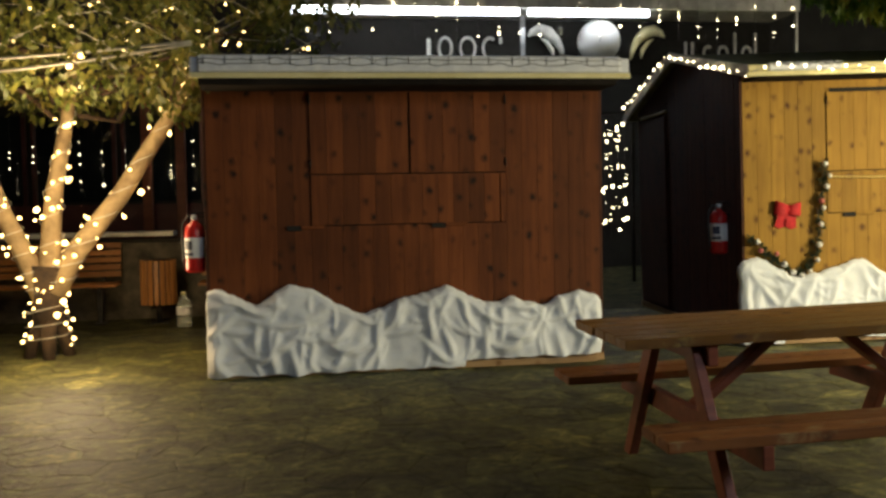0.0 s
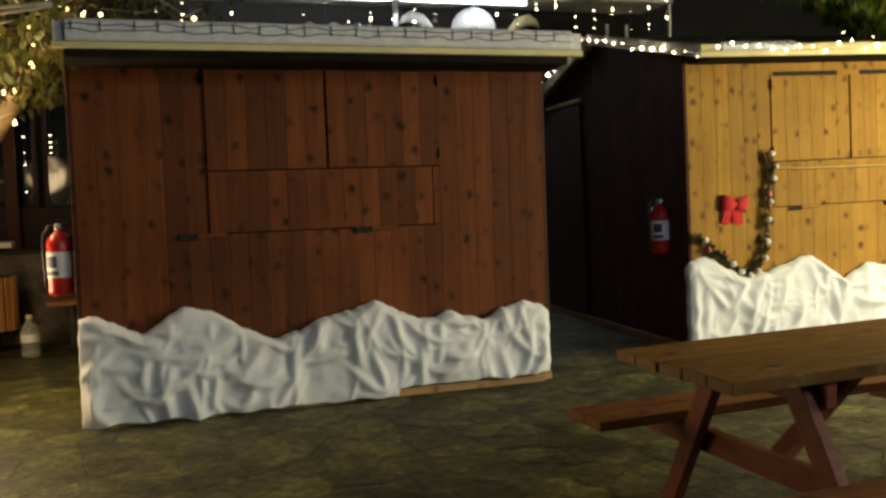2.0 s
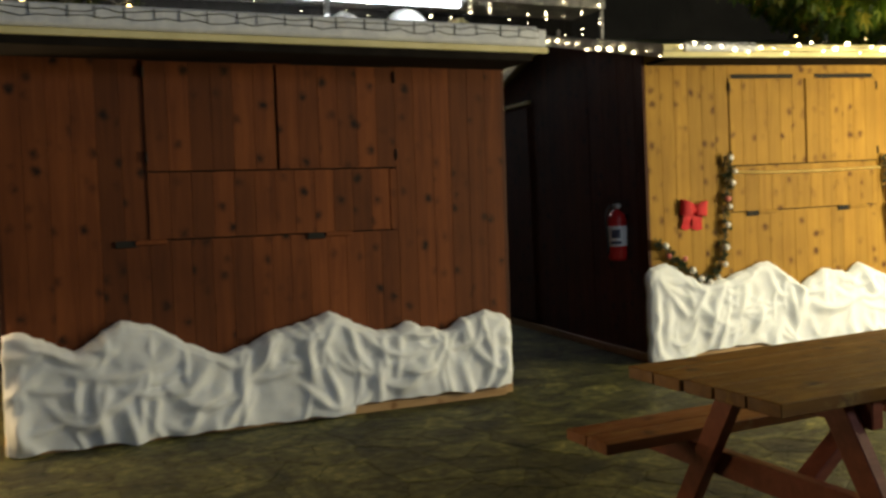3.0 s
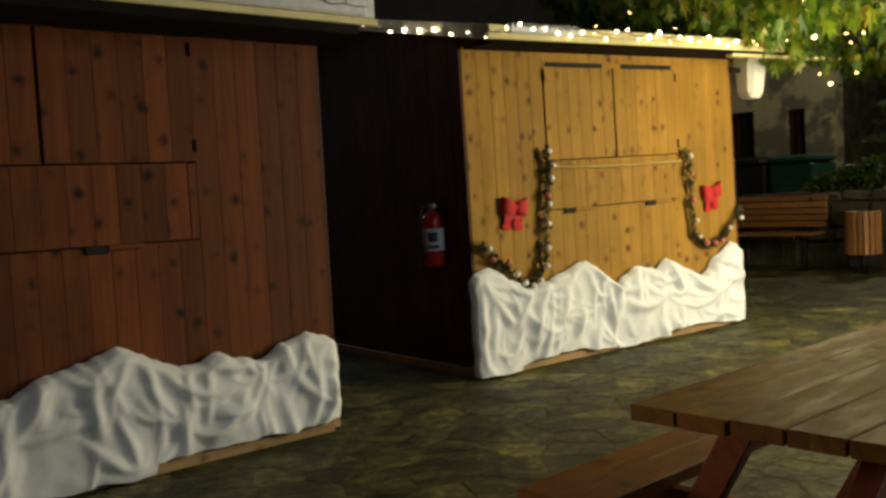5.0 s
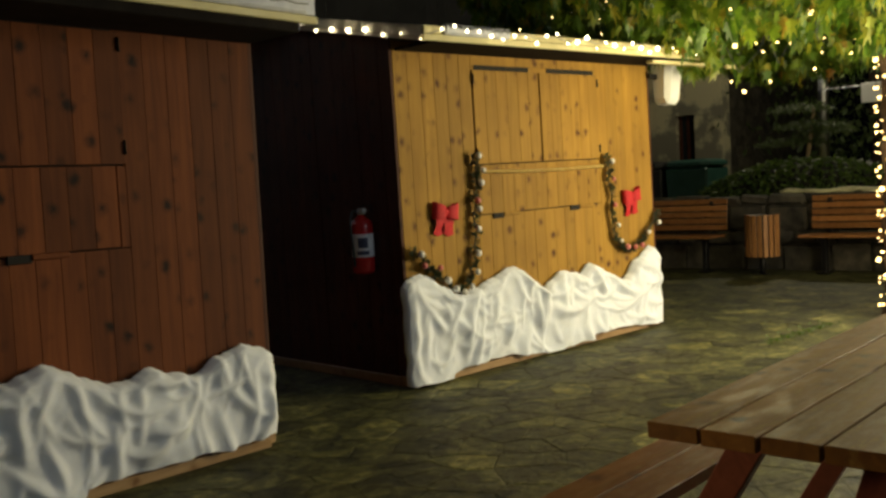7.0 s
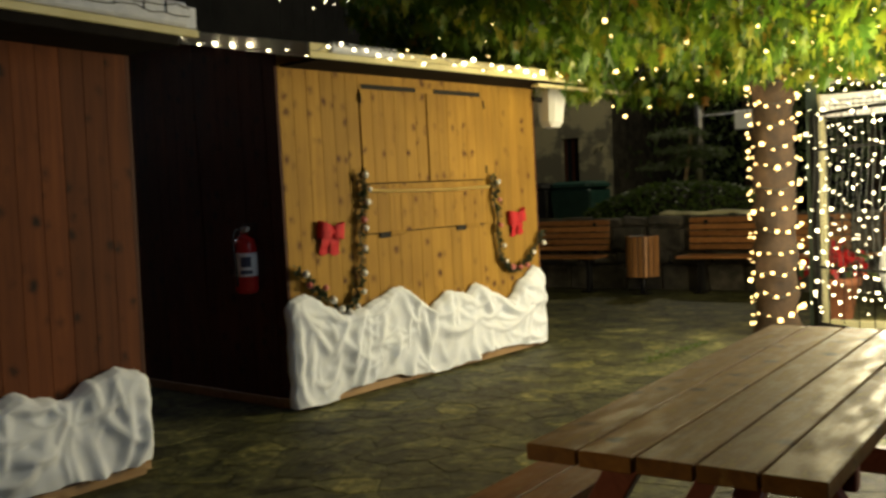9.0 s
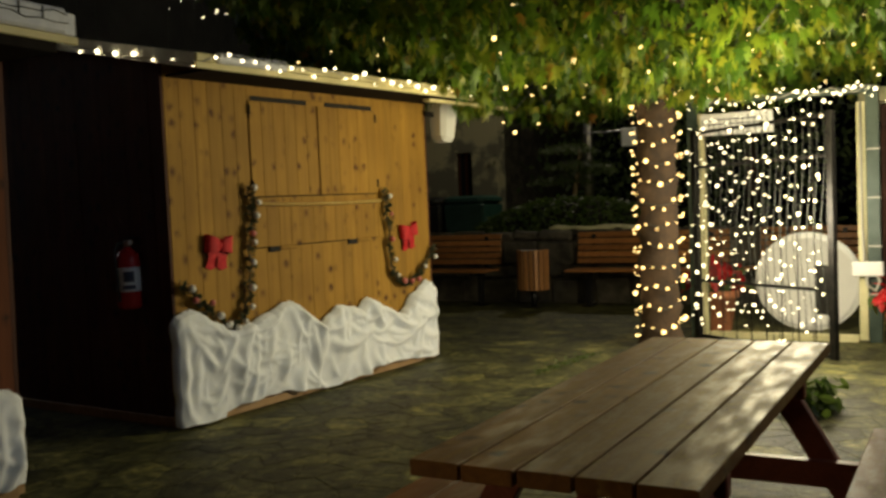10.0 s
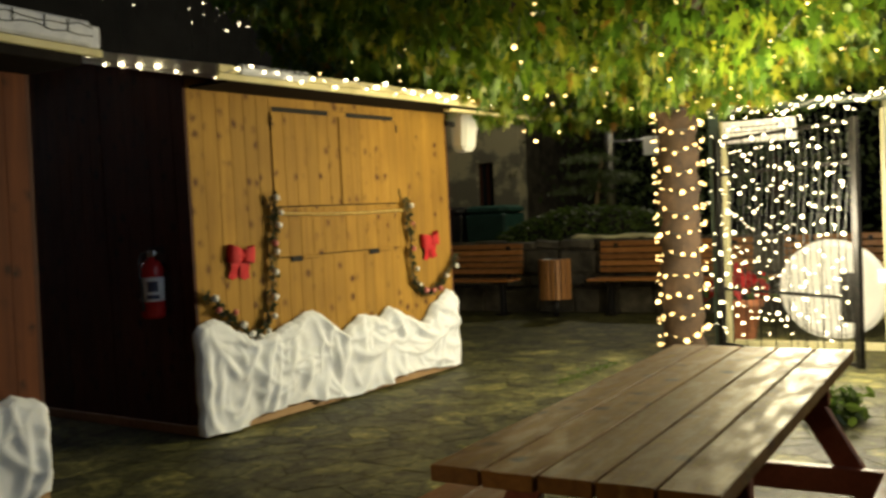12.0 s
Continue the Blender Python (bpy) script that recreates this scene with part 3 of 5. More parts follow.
# ---- fire extinguishers ----
def extinguisher(m, label):
    e = thing("fire_extinguisher", m, label, "fire extinguisher", "fire extinguishers")
    piece("cylinder", "red_paint", e, lambda bm: lathe(bm, [(0.055, 0.0), (0.07, 0.012), (0.072, 0.03), (0.072, 0.30), (0.066, 0.335), (0.045, 0.36), (0.024, 0.372), (0.022, 0.385)], 24))
    lab = piece("paper_label", "paper", e, lambda bm: lathe(bm, [(0.0732, 0.11), (0.0735, 0.115), (0.0735, 0.255), (0.0732, 0.26)], 24), "white paper label with a dark printed panel")
    for z0, z1, a0, a1 in ((0.17, 0.235, 3.6, 4.5), (0.125, 0.15, 3.5, 4.6)):
        bm = bmesh.new()
        arc = [a0 + (a1 - a0) * i / 8 for i in range(9)]
        lo = [bm.verts.new((0.0745 * math.cos(a), 0.0745 * math.sin(a), z0)) for a in arc]
        hi = [bm.verts.new((0.0745 * math.cos(a), 0.0745 * math.sin(a), z1)) for a in arc]
        for i in range(8):
            bm.faces.new((lo[i], lo[i + 1], hi[i + 1], hi[i]))
        part("print_block", bm, "print", lab)
    piece("valve", "steel", e, lambda bm: (lathe(bm, [(0.02, 0.385), (0.022, 0.39), (0.022, 0.415), (0.012, 0.42)], 12), box(bm, -0.015, 0.015, -0.03, 0.02, 0.40, 0.425, 0.004)))
    piece("lever", "iron", e, lambda bm: (box(bm, -0.01, 0.085, -0.012, 0.012, 0.432, 0.442, 0.003), box(bm, -0.01, 0.075, -0.012, 0.012, 0.405, 0.413, 0.003)))
    piece("gauge", "paper", e, lambda bm: lathe(bm, [(0.016, 0), (0.016, 0.01)], 12, pose(0, -0.03, 0.41, 90)))
    piece("hose", "plastic_black", e, lambda bm: tube(bm, [(0, 0.01, 0.405), (-0.05, 0.02, 0.41), (-0.085, 0.01, 0.36), (-0.088, 0, 0.25), (-0.082, -0.005, 0.12), (-0.08, -0.005, 0.05)], 0.009))
    piece("wall_bracket", "iron", e, lambda bm: box(bm, 0.06, 0.10, -0.012, 0.012, 0.30, 0.345, 0.003))
    return e


extinguisher(pose(0.105, 0.10, 0.775, 0, 0, 0), "red fire extinguisher with white label on the dark stall's side")
extinguisher(STALL_B @ pose(-0.115, 0.28, 0.745, 0, 0, 0), "red fire extinguisher with white label on the honey stall's side")


# ---- bows, garlands, bead chain ----
def bow(m):
    b = thing("ribbon_bow", m, "red velvet ribbon bow pinned to the honey boards", "bow", "red bows")
    for s in (-1, 1):
        bm = bmesh.new()
        rows = []
        for i in range(13):
            a = math.pi * 2 * i / 12
            r = 0.5 - 0.5 * math.cos(a)
            x, y = s * 0.112 * r, -0.012 - 0.034 * math.sin(a) - 0.016
            h = 0.036 + 0.022 * r
            rows.append([bm.verts.new((x, y, 0.010 * r + h * k + 0.004 * noise.noise((i, k * 3, s)))) for k in (-1, -0.3, 0.3, 1)])
        for p, q in zip(rows, rows[1:]):
            for k in range(3):
                bm.faces.new((p[k], q[k], q[k + 1], p[k + 1])).smooth = True
        part("loop", bm, "bow", b)
        bm = bmesh.new()
        rows = []
        for i in range(9):
            f = i / 8
            w = 0.042 + 0.008 * f
            cx = s * (0.030 + 0.020 * f)
            rows.append([bm.verts.new((cx + w * k, -0.012 - 0.012 * math.sin(f * 5 + k) - 0.006, -0.01 - 0.15 * f + (0.02 * abs(k) if i == 8 else 0))) for k in (-1, 0, 1)])
        for p, q in zip(rows, rows[1:]):
            for k in range(2):
                bm.faces.new((p[k], q[k], q[k + 1], p[k + 1])).smooth = True
        part("tail", bm, "bow", b)
    piece("knot", "bow", b, lambda bm: bmesh.ops.transform(bm, matrix=pose(0, -0.03, 0) @ Matrix.Diagonal((1, 0.8, 1.2, 1)), verts=ball(bm, (0, 0, 0), 0.026, 2)))
    return b


bow(STALL_B @ pose(0.352, -0.003, 1.105, 0, 5, 0))
bow(STALL_B @ pose(2.445, -0.003, 1.09, 0, -6, 0))


def garland(points, seed):
    g = thing("garland", STALL_B, "dark green garland with pink and white baubles on the honey stall", "garland", "garlands")
    rnd = random.Random(seed)
    pts = []
    for (x0, z0), (x1, z1) in zip(points, points[1:]):
        for k in range(10):
            f = k / 10
            pts.append(Vector((x0 + (x1 - x0) * f + 0.014 * math.sin(len(pts) * 0.55 + seed), -0.035, z0 + (z1 - z0) * f + 0.008 * math.sin(len(pts) * 0.9))))
    pts.append(Vector((points[-1][0], -0.035, points[-1][1])))
    piece("wire", "cable_dark", g, lambda bm: tube(bm, pts, 0.006, 6))
    bm = bmesh.new()
    for p in pts:
        for _ in range(rnd.choice((5, 9, 14))):
            d = Vector((rnd.gauss(0, 1), rnd.gauss(-0.4, 0.6), rnd.gauss(0, 1))).normalized()
            ln, side = rnd.uniform(0.018, 0.056), d.orthogonal().normalized() * rnd.uniform(0.005, 0.012)
            o = p + d * 0.004
            o.y = min(o.y, -0.02)
            e = o + d * ln
            e.y = min(e.y, -0.008)
            mid = (o + e) / 2
            a, b, c, q = (bm.verts.new(v) for v in (o, mid + side, e, mid - side))
            bm.faces.new((a, b, c, q))
    part("needles", bm, "needles", g)
    for i in range(3, len(pts), 8):
        mat = rnd.choice(("berry", "pearl", "pearl"))
        r = rnd.uniform(0.016, 0.026)
        off = Vector((rnd.uniform(-0.03, 0.03), -0.035, rnd.uniform(-0.02, 0.02)))
        piece("bauble", mat, g, lambda bm: ball(bm, pts[i] + off, r, 2))
    return g


garland([(0.653, 1.48), (0.66, 1.38), (0.659, 1.28), (0.635, 1.15), (0.617, 1.03), (0.611, 0.82), (0.56, 0.68), (0.48, 0.59), (0.40, 0.585), (0.28, 0.667), (0.19, 0.73), (0.119, 0.80), (0.04, 0.883)], 3)
garland([(2.125, 1.43), (2.155, 1.26), (2.167, 1.03), (2.179, 0.81), (2.26, 0.70), (2.36, 0.66), (2.526, 0.71), (2.659, 0.81), (2.796, 0.94)], 5)
chain = thing("bead_chain", STALL_B, "thin gold bead chain strung across the closed shutters", "bead chain")
cp = [(0.70 + 1.38 * i / 45, -0.032, 1.362 - 0.012 * math.sin(math.pi * i / 45) - 0.012 * i / 45) for i in range(46)]
piece("thread", "gold", chain, lambda bm: tube(bm, cp, 0.0025, 5))
bead_bm = bmesh.new()
ball(bead_bm, (0, 0, 0), 0.0135)
bead = mesh_of("bead", bead_bm, "gold")
for p in cp:
    ob = part("bead", bead, "gold", chain)
    ob.location = p

# white loudspeaker under the eave
sp = thing("loudspeaker", STALL_B @ pose(2.93, -0.07, 1.83, 0, 6, -8), "white plastic outdoor loudspeaker under the stall's eave", "loudspeaker")
bm = bmesh.new()
vs = box(bm, -0.11, 0.11, -0.12, 0.12, 0.0, 0.38, bev=0.045)
for v in vs:
    if v.co.z < 0.15:
        v.co.x, v.co.y = v.co.x * 0.8 + 0.015, v.co.y * 0.75
part("cabinet", bm, "plastic_white", sp)
solid("speaker_bracket", "iron", sp, -0.20, -0.10, 0.0, 0.03, 0.2, 0.24)

# lights along the second stall's roof
rs = thing("roof_light_string", STALL_B, "warm light string along the honey stall's roof edge", "string lights")
run = [(-0.13, 1.62 - 2.04 * i / 12, 2.60 - 0.43 * i / 12) for i in range(13)] + [(-0.1 + 3.0 * i / 28, -0.462, 2.205 + 0.012 * (i % 3)) for i in range(1, 29)]
back_run = [(-0.13, 1.62 + 1.55 * i / 9, 2.60 - 0.34 * i / 9) for i in range(1, 10)]
piece("light_cable", "cable", rs, lambda bm: tube(bm, run, 0.004, 5))
piece("light_cable", "cable", rs, lambda bm: tube(bm, [run[0]] + back_run, 0.004, 5))
bulbs(rs, [(x - 0.01, y - 0.012, z + random.uniform(-0.035, 0.02)) for x, y, z in run + back_run], 0.0145, BULB_COOL)


# ---- picnic table ----
def picnic(m):
    t = thing("picnic_table", m, "worn red-brown wooden picnic table with attached benches", "picnic table")
    w, n = 0.70, 5
    for i in range(n):
        a = -w / 2 + i * w / n
        solid("tabletop_plank", "table_top", t, -0.95 + random.uniform(-0.004, 0.004), 1.0, a + 0.004, a + w / n - 0.004, 0.70, 0.74, bev=0.0025)
    for s in (-1, 1):
        for k in range(2):
            a, b = sorted((s * (0.50 + k * 0.138), s * (0.632 + k * 0.138)))
            solid("bench_plank", "bench_top", t, -0.95, 0.93, a, b, 0.40, 0.44, bev=0.003)
    for x in (-0.62, 0.62):
        for s in (-1, 1):
            bm = bmesh.new()
            top, foot = Vector((x, s * 0.20, 0.70)), Vector((x, s * 0.60, 0.0))
            d = foot - top
            ang = math.degrees(math.atan2(d.y, -d.z))
            box(bm, -0.022, 0.022, -0.05, 0.05, -d.length, 0.0, bev=0.004, m=Matrix.Translation(top) @ pose(0, 0, 0, ang))
            for v in bm.verts:
                if v.co.z < 0.03:
                    v.co.z = 0.0
                if v.co.z > 0.69:
                    v.co.z = 0.70
            part("leg", bm, "table_frame", t)
        o = 0.045 if x < 0 else -0.045
        solid("seat_bearer", "table_frame", t, x + o - 0.022, x + o + 0.022, -0.77, 0.77, 0.31, 0.40)
        solid("top_bearer", "table_frame", t, x + o - 0.022, x + o + 0.022, -0.32, 0.32, 0.61, 0.70)
        bm = bmesh.new()
        a, b = Vector((x + o * 1.6, 0, 0.36)), Vector((0.12 if x > 0 else -0.12, 0, 0.70))
        d = b - a
        box(bm, -0.02, 0.02, -0.04, 0.04, 0, d.length, bev=0.004, m=Matrix.Translation(a) @ pose(0, 0, 0, 0, math.degrees(math.atan2(d.x, d.z))))
        part("brace", bm, "table_frame", t)
        for s in (-1, 1):
            for y, z in ((0.37, 0.37), (0.24, 0.65)):
                piece("bolt", "steel", t, lambda bm: lathe(bm, [(0.012, -0.004), (0.012, 0.006)], 8, pose(x - math.copysign(0.024, x), s * y, z, 0, 90)))
    return t


picnic(pose(3.06, -3.22, -0.012, 0, -1.2, -0.8))


# ---- park benches and bins ----
def park_bench(m, label, length, group="park benches"):
    """Slatted bench; it faces -y of its own frame."""
    b = thing("park_bench", m, label, "bench", group)
    for i in range(5):
        z = 0.50 + i * 0.078
        y = 0.17 + 0.10 * (z - 0.45)
        solid("back_slat", "slat_x", b, 0, length, y, y + 0.03, z, z + 0.064, bev=0.006)
    for i in range(4):
        solid("seat_slat", "slat_x", b, 0, length, -0.27 + i * 0.108, -0.175 + i * 0.108, 0.42, 0.45, bev=0.006)
    for x in (0.2, length - 0.2):
        piece("leg", "iron", b, lambda bm: (box(bm, x - 0.03, x + 0.03, -0.03, 0.05, 0.0, 0.40, 0.006), box(bm, x - 0.025, x + 0.025, -0.25, 0.17, 0.385, 0.42, 0.005),
                                             box(bm, x - 0.025, x + 0.025, 0.20, 0.235, 0.40, 0.85, 0.005), box(bm, x - 0.06, x + 0.06, -0.1, 0.12, 0.0, 0.02, 0.004)))
    return b


def litter_bin(m, label):
    b = thing("litter_bin", m, label, "litter bin", "litter bins")
    piece("liner", "plastic_black", b, lambda bm: lathe(bm, [(0.14, 0.22), (0.16, 0.24), (0.165, 0.67), (0.15, 0.69), (0.13, 0.66)], 20))
    n = 18
    for i in range(n):
        bm = bmesh.new()
        box(bm, -0.024, 0.024, -0.19, -0.172, 0.21, 0.69, 0.004, pose(0, 0, 0, 0, 0, 360 * i / n))
        part("slat", bm, "slat_z", b)
    piece("post", "iron", b, lambda bm: (tube(bm, [(0, 0.0, 0), (0, 0.0, 0.24)], 0.035), box(bm, -0.09, 0.09, -0.09, 0.09, 0, 0.012, 0.003)))
    return b


zr = slope(10.9)
park_bench(pose(10.9, 0.08, zr, 0, 0, -90), "varnished slatted park bench on dark legs by the stone wall", 1.8)
park_bench(pose(10.8, 2.9, zr, 0, 0, -90), "varnished slatted park bench on dark legs beside the stall", 1.83)
litter_bin(pose(10.7, 0.51, slope(10.7), 0, 0, 5), "round litter bin with upright wooden slats on a post")
park_bench(pose(-2.85, 3.6, 0), "slatted park bench lit by the tree's lights", 1.8)
park_bench(pose(-0.18, 3.45, 0), "slatted park bench behind the dark stall", 1.7)
litter_bin(pose(-0.62, 3.5, 0), "round wooden-slatted litter bin by the low wall")
bt = thing("water_bottle", pose(-0.32, 3.12, 0), "large clear plastic water bottle with yellow cap", "bottle")
piece("bottle_body", "bottle", bt, lambda bm: lathe(bm, [(0.07, 0), (0.078, 0.01), (0.078, 0.08), (0.072, 0.1), (0.078, 0.12), (0.078, 0.22), (0.06, 0.28), (0.025, 0.32), (0.024, 0.345)], 18))
piece("bottle_label", "paper", bt, lambda bm: lathe(bm, [(0.079, 0.13), (0.0792, 0.135), (0.0792, 0.2), (0.079, 0.205)], 18))
piece("cap", "yellow_strip", bt, lambda bm: lathe(bm, [(0.028, 0.335), (0.028, 0.365), (0.024, 0.37)], 14))


# ---- stone walls ----
def rubble(name, m, length, height, thick, label, seed, face=1):
    """A low dry-stone wall: stones proud of a dark core, facing -y."""
    w = tagged(thing(name, m, label, "stone wall"), kind="structure")
    solid("core", "wall_stone", w, 0, length, 0.03, thick, -0.1, height - 0.02, bev=0)
    rnd = random.Random(seed)
    z = -0.03
    while z < height - 0.05:
        h = min(rnd.uniform(0.16, 0.34), height - z)
        x = -rnd.uniform(0, 0.2)
        while x < length:
            ln = rnd.uniform(0.2, 0.62)
            bm = bmesh.new()
            vs = box(bm, max(0, x) + 0.008, min(length, x + ln) - 0.008, -0.03 - rnd.uniform(0, 0.035), 0.05, z + 0.007, z + h - 0.007, 0.025)
            for v in vs:
                v.co += Vector((rnd.uniform(-1, 1), rnd.uniform(-1, 1), rnd.uniform(-1, 1))) * 0.024
            part("stone", bm, "wall_stone", w)
            x += ln
        z += h
    return w


rubble("stone_wall_1", pose(11.25, 4.2, slope(11.2), 0, 0, -90), 6.2, 0.90, 0.4, "low rubble stone wall behind the park benches", 2)
tape = thing("ribbon_tape", pose(11.35, 0.0, 1.06), "crumpled yellow ribbon lying along the stone wall", "ribbon")
piece("strip", "yellow_strip", tape, lambda bm: tube(bm, [(0.03 * math.sin(i), 0.55 - 0.1 * i, 0.0 + 0.02 * math.sin(i * 2.2) * (i % 2)) for i in range(14)], [0.022 + 0.01 * (i % 3) for i in range(14)], 6))
low = tagged(thing("low_wall_2", pose(-6, 4.0, 0), "low rendered wall behind the litter bin", "low wall"), kind="structure")
solid("wall_body", "wall_stone", low, 0, 7.5, 0, 0.25, 0, 0.86)
solid("wall_coping", "fascia", low, 3.2, 5.5, -0.03, 0.28, 0.93, 0.98)
solid("wall_cap", "slot", low, 0, 7.5, -0.01, 0.26, 0.864, 0.9)


# ---- plants ----
def crown(bm, rnd, count, place, size, shape, droop=0.6, spread=0.6):
    """Leaves at random places; each a small lobed blade."""
    for _ in range(count):
        p = place(rnd)
        if p is None:
            continue
        s = size * rnd.uniform(0.65, 1.3)
        rot = Euler((rnd.gauss(-droop, spread), rnd.gauss(0, spread * 0.85), rnd.uniform(0, 6.28))).to_matrix()
        pts = [rot @ Vector((x * s, 0.12 * s * abs(x) * 2, z * s)) + Vector(p) for x, z in shape]
        vs = [bm.verts.new(q) for q in pts]
        n = len(vs)
        for i in range(1, n - 1):
            bm.faces.new((vs[0], vs[i], vs[i + 1]))


LOBED = [(0, 0), (-0.14, -0.14), (-0.42, -0.24), (-0.20, -0.38), (-0.36, -0.86), (-0.11, -0.60), (0, -1.15), (0.11, -0.60), (0.36, -0.86), (0.20, -0.38), (0.42, -0.24), (0.14, -0.14)]
OVAL = [(0, 0), (-0.22, -0.3), (-0.2, -0.65), (0, -1), (0.2, -0.65), (0.22, -0.3)]
NEEDLE = [(0, 0), (-0.10, -0.5), (0, -1), (0.10, -0.5)]


def limb(bm, a, b, r0, r1, rnd, n=6, bend=0.12):
    a, b = Vector(a), Vector(b)
    ln = (b - a).length
    pts = [a.lerp(b, i / n) + Vector((rnd.gauss(0, 1), rnd.gauss(0, 1), rnd.gauss(0, 1))) * (bend * ln * 0.3 * math.sin(math.pi * i / n)) for i in range(n + 1)]
    tube(bm, pts, [r0 + (r1 - r0) * i / n for i in range(n + 1)], 10)
    return pts


# plane tree over the yard
rnd = random.Random(11)
TX, TY = 8.14, -1.76
plane = thing("plane_tree", pose(TX, TY, slope(TX)), "plane tree with hanging lobed leaves and light strings", "tree")
bm = bmesh.new()
tube(bm, [(0.012 * math.sin(i * 1.7), 0.012 * math.cos(i * 2.3), -0.05 + 0.1 * i) for i in range(30)], [0.165 + 0.012 * math.sin(i * 1.9) + 0.012 * noise.noise((i * 0.9, 3, 3)) + (0.03 if i < 2 else 0) for i in range(30)], 18)
part("trunk", bm, "bark", plane)
for i in range(9):
    a = i * 0.7 + 0.2
    bm = bmesh.new()
    limb(bm, (0, 0, 2.4 + 0.05 * i), (3.0 * math.cos(a), 3.0 * math.sin(a), 3.4 + 0.25 * (i % 3)), 0.09, 0.02, rnd, 8)
    part("limb", bm, "bark", plane)


def canopy_floor(x, y):
    """Underside of the crown: low in the middle, ragged, lifting to the rim."""
    r = math.hypot((x - 0.0) / 3.6, (y - 0.3) / 3.3)
    return 2.02 + 0.75 * r ** 3 + 0.22 * noise.noise((x * 1.1, y * 1.1, 3)) + 0.10 * noise.noise((x * 3.3, y * 3.3, 8))


def plane_place(r):
    a, q = r.uniform(0, 6.2832), math.sqrt(r.random())
    x, y = 3.9 * q * math.cos(a), 0.3 + 3.7 * q * math.sin(a)
    if q > 0.72 + 0.28 * noise.noise((math.cos(a) * 2.2, math.sin(a) * 2.2, 5)) + 0.15:
        return None
    z = canopy_floor(x, y) + (r.random() ** 1.7) * 1.9 * (1.05 - 0.6 * q)
    if noise.noise((x * 1.5, y * 1.5, z * 1.8)) < -0.28:
        return None
    return (x, y, z + 0.12)


bm = bmesh.new()
crown(bm, rnd, 24000, plane_place, 0.12, LOBED, 0.15, 0.38)
part("crown", bm, "plane_leaf", plane, "hanging yellow-green lobed leaves")
ts = thing("trunk_light_string", pose(TX, TY, slope(TX)), "warm light string wound round the plane tree's trunk", "string lights")
wind = [(0.195 * math.cos(a), 0.195 * math.sin(a), 0.10 + 0.0275 * a + 0.03 * math.sin(3 * a)) for a in [i * 0.22 for i in range(340)]]
piece("light_cable", "cable_dark", ts, lambda bm: tube(bm, wind, 0.004, 5))
bulbs(ts, [(x * 1.06, y * 1.06, z + rnd.uniform(-0.03, 0.02)) for x, y, z in wind[::2]], 0.019)
cs = thing("crown_light_string", pose(TX, TY, slope(TX)), "warm light strings hung through the plane tree's leaves", "string lights")
for k in range(9):
    a0 = 1.7 + k * 0.42
    pts = []
    for i in range(17):
        q = 0.5 + 2.6 * i / 16
        x, y = q * math.cos(a0 + 0.05 * i), 0.3 + q * math.sin(a0 + 0.05 * i)
        pts.append((x, y, canopy_floor(x, y) + 0.40 + 0.30 * math.sin(i * 1.3 + k)))
    piece("light_cable", "cable_dark", cs, lambda bm: tube(bm, pts, 0.004, 5))
    bulbs(cs, [(x + rnd.uniform(-0.08, 0.08), y + rnd.uniform(-0.08, 0.08), z - 0.03 + rnd.uniform(-0.16, 0.05)) for x, y, z in pts], 0.015)

# small tree by the dark stall
rnd = random.Random(5)
lt = thing("small_tree", pose(-1.25, 1.38, 0), "many-stemmed small tree wrapped in warm lights", "tree")
stems = [[(0.02, 0, 0.5), (0.03, 0, 0.85), (0.08, 0.02, 1.4), (0.2, 0.05, 2.0), (0.3, 0.1, 2.7)],
         [(0.06, -0.02, 0.55), (0.22, 0, 0.86), (0.62, 0, 1.36), (1.0, 0, 1.95), (1.22, 0, 2.3), (1.5, 0.1, 2.8)],
         [(-0.02, 0, 0.5), (-0.14, 0, 0.8), (-0.32, 0.02, 1.2), (-0.5, 0, 1.75), (-0.6, 0.1, 2.5)]]
for k, st in enumerate(stems):
    bm = bmesh.new()
    n = len(st)
    tube(bm, st, [0.105 - 0.07 * i / (n - 1) for i in range(n)], 12)
    part("stem", bm, "bark_light", lt)
bm = bmesh.new()
tube(bm, [(0, 0, 0.28), (0, 0, 0.45), (0.02, 0, 0.78)], [0.13, 0.12, 0.15], 14)
for a in (0.4, 1.8, 3.3, 4.9):
    tube(bm, [(0.02, 0, 0.42), (0.11 * math.cos(a), 0.11 * math.sin(a), 0.2), (0.17 * math.cos(a), 0.17 * math.sin(a), -0.03)], [0.085, 0.06, 0.05], 8)
part("trunk", bm, "bark", lt)
for i in range(11):
    a = rnd.uniform(0, 6.28)
    bm = bmesh.new()
    limb(bm, (0.2 + 0.1 * math.cos(a), 0.05, 2.0 + 0.05 * i), (0.3 + rnd.uniform(1.0, 2.2) * math.cos(a), rnd.uniform(0.8, 1.6) * math.sin(a), rnd.uniform(2.5, 3.4)), 0.022, 0.006, rnd, 6, 0.3)
    part("limb", bm, "bark", lt)


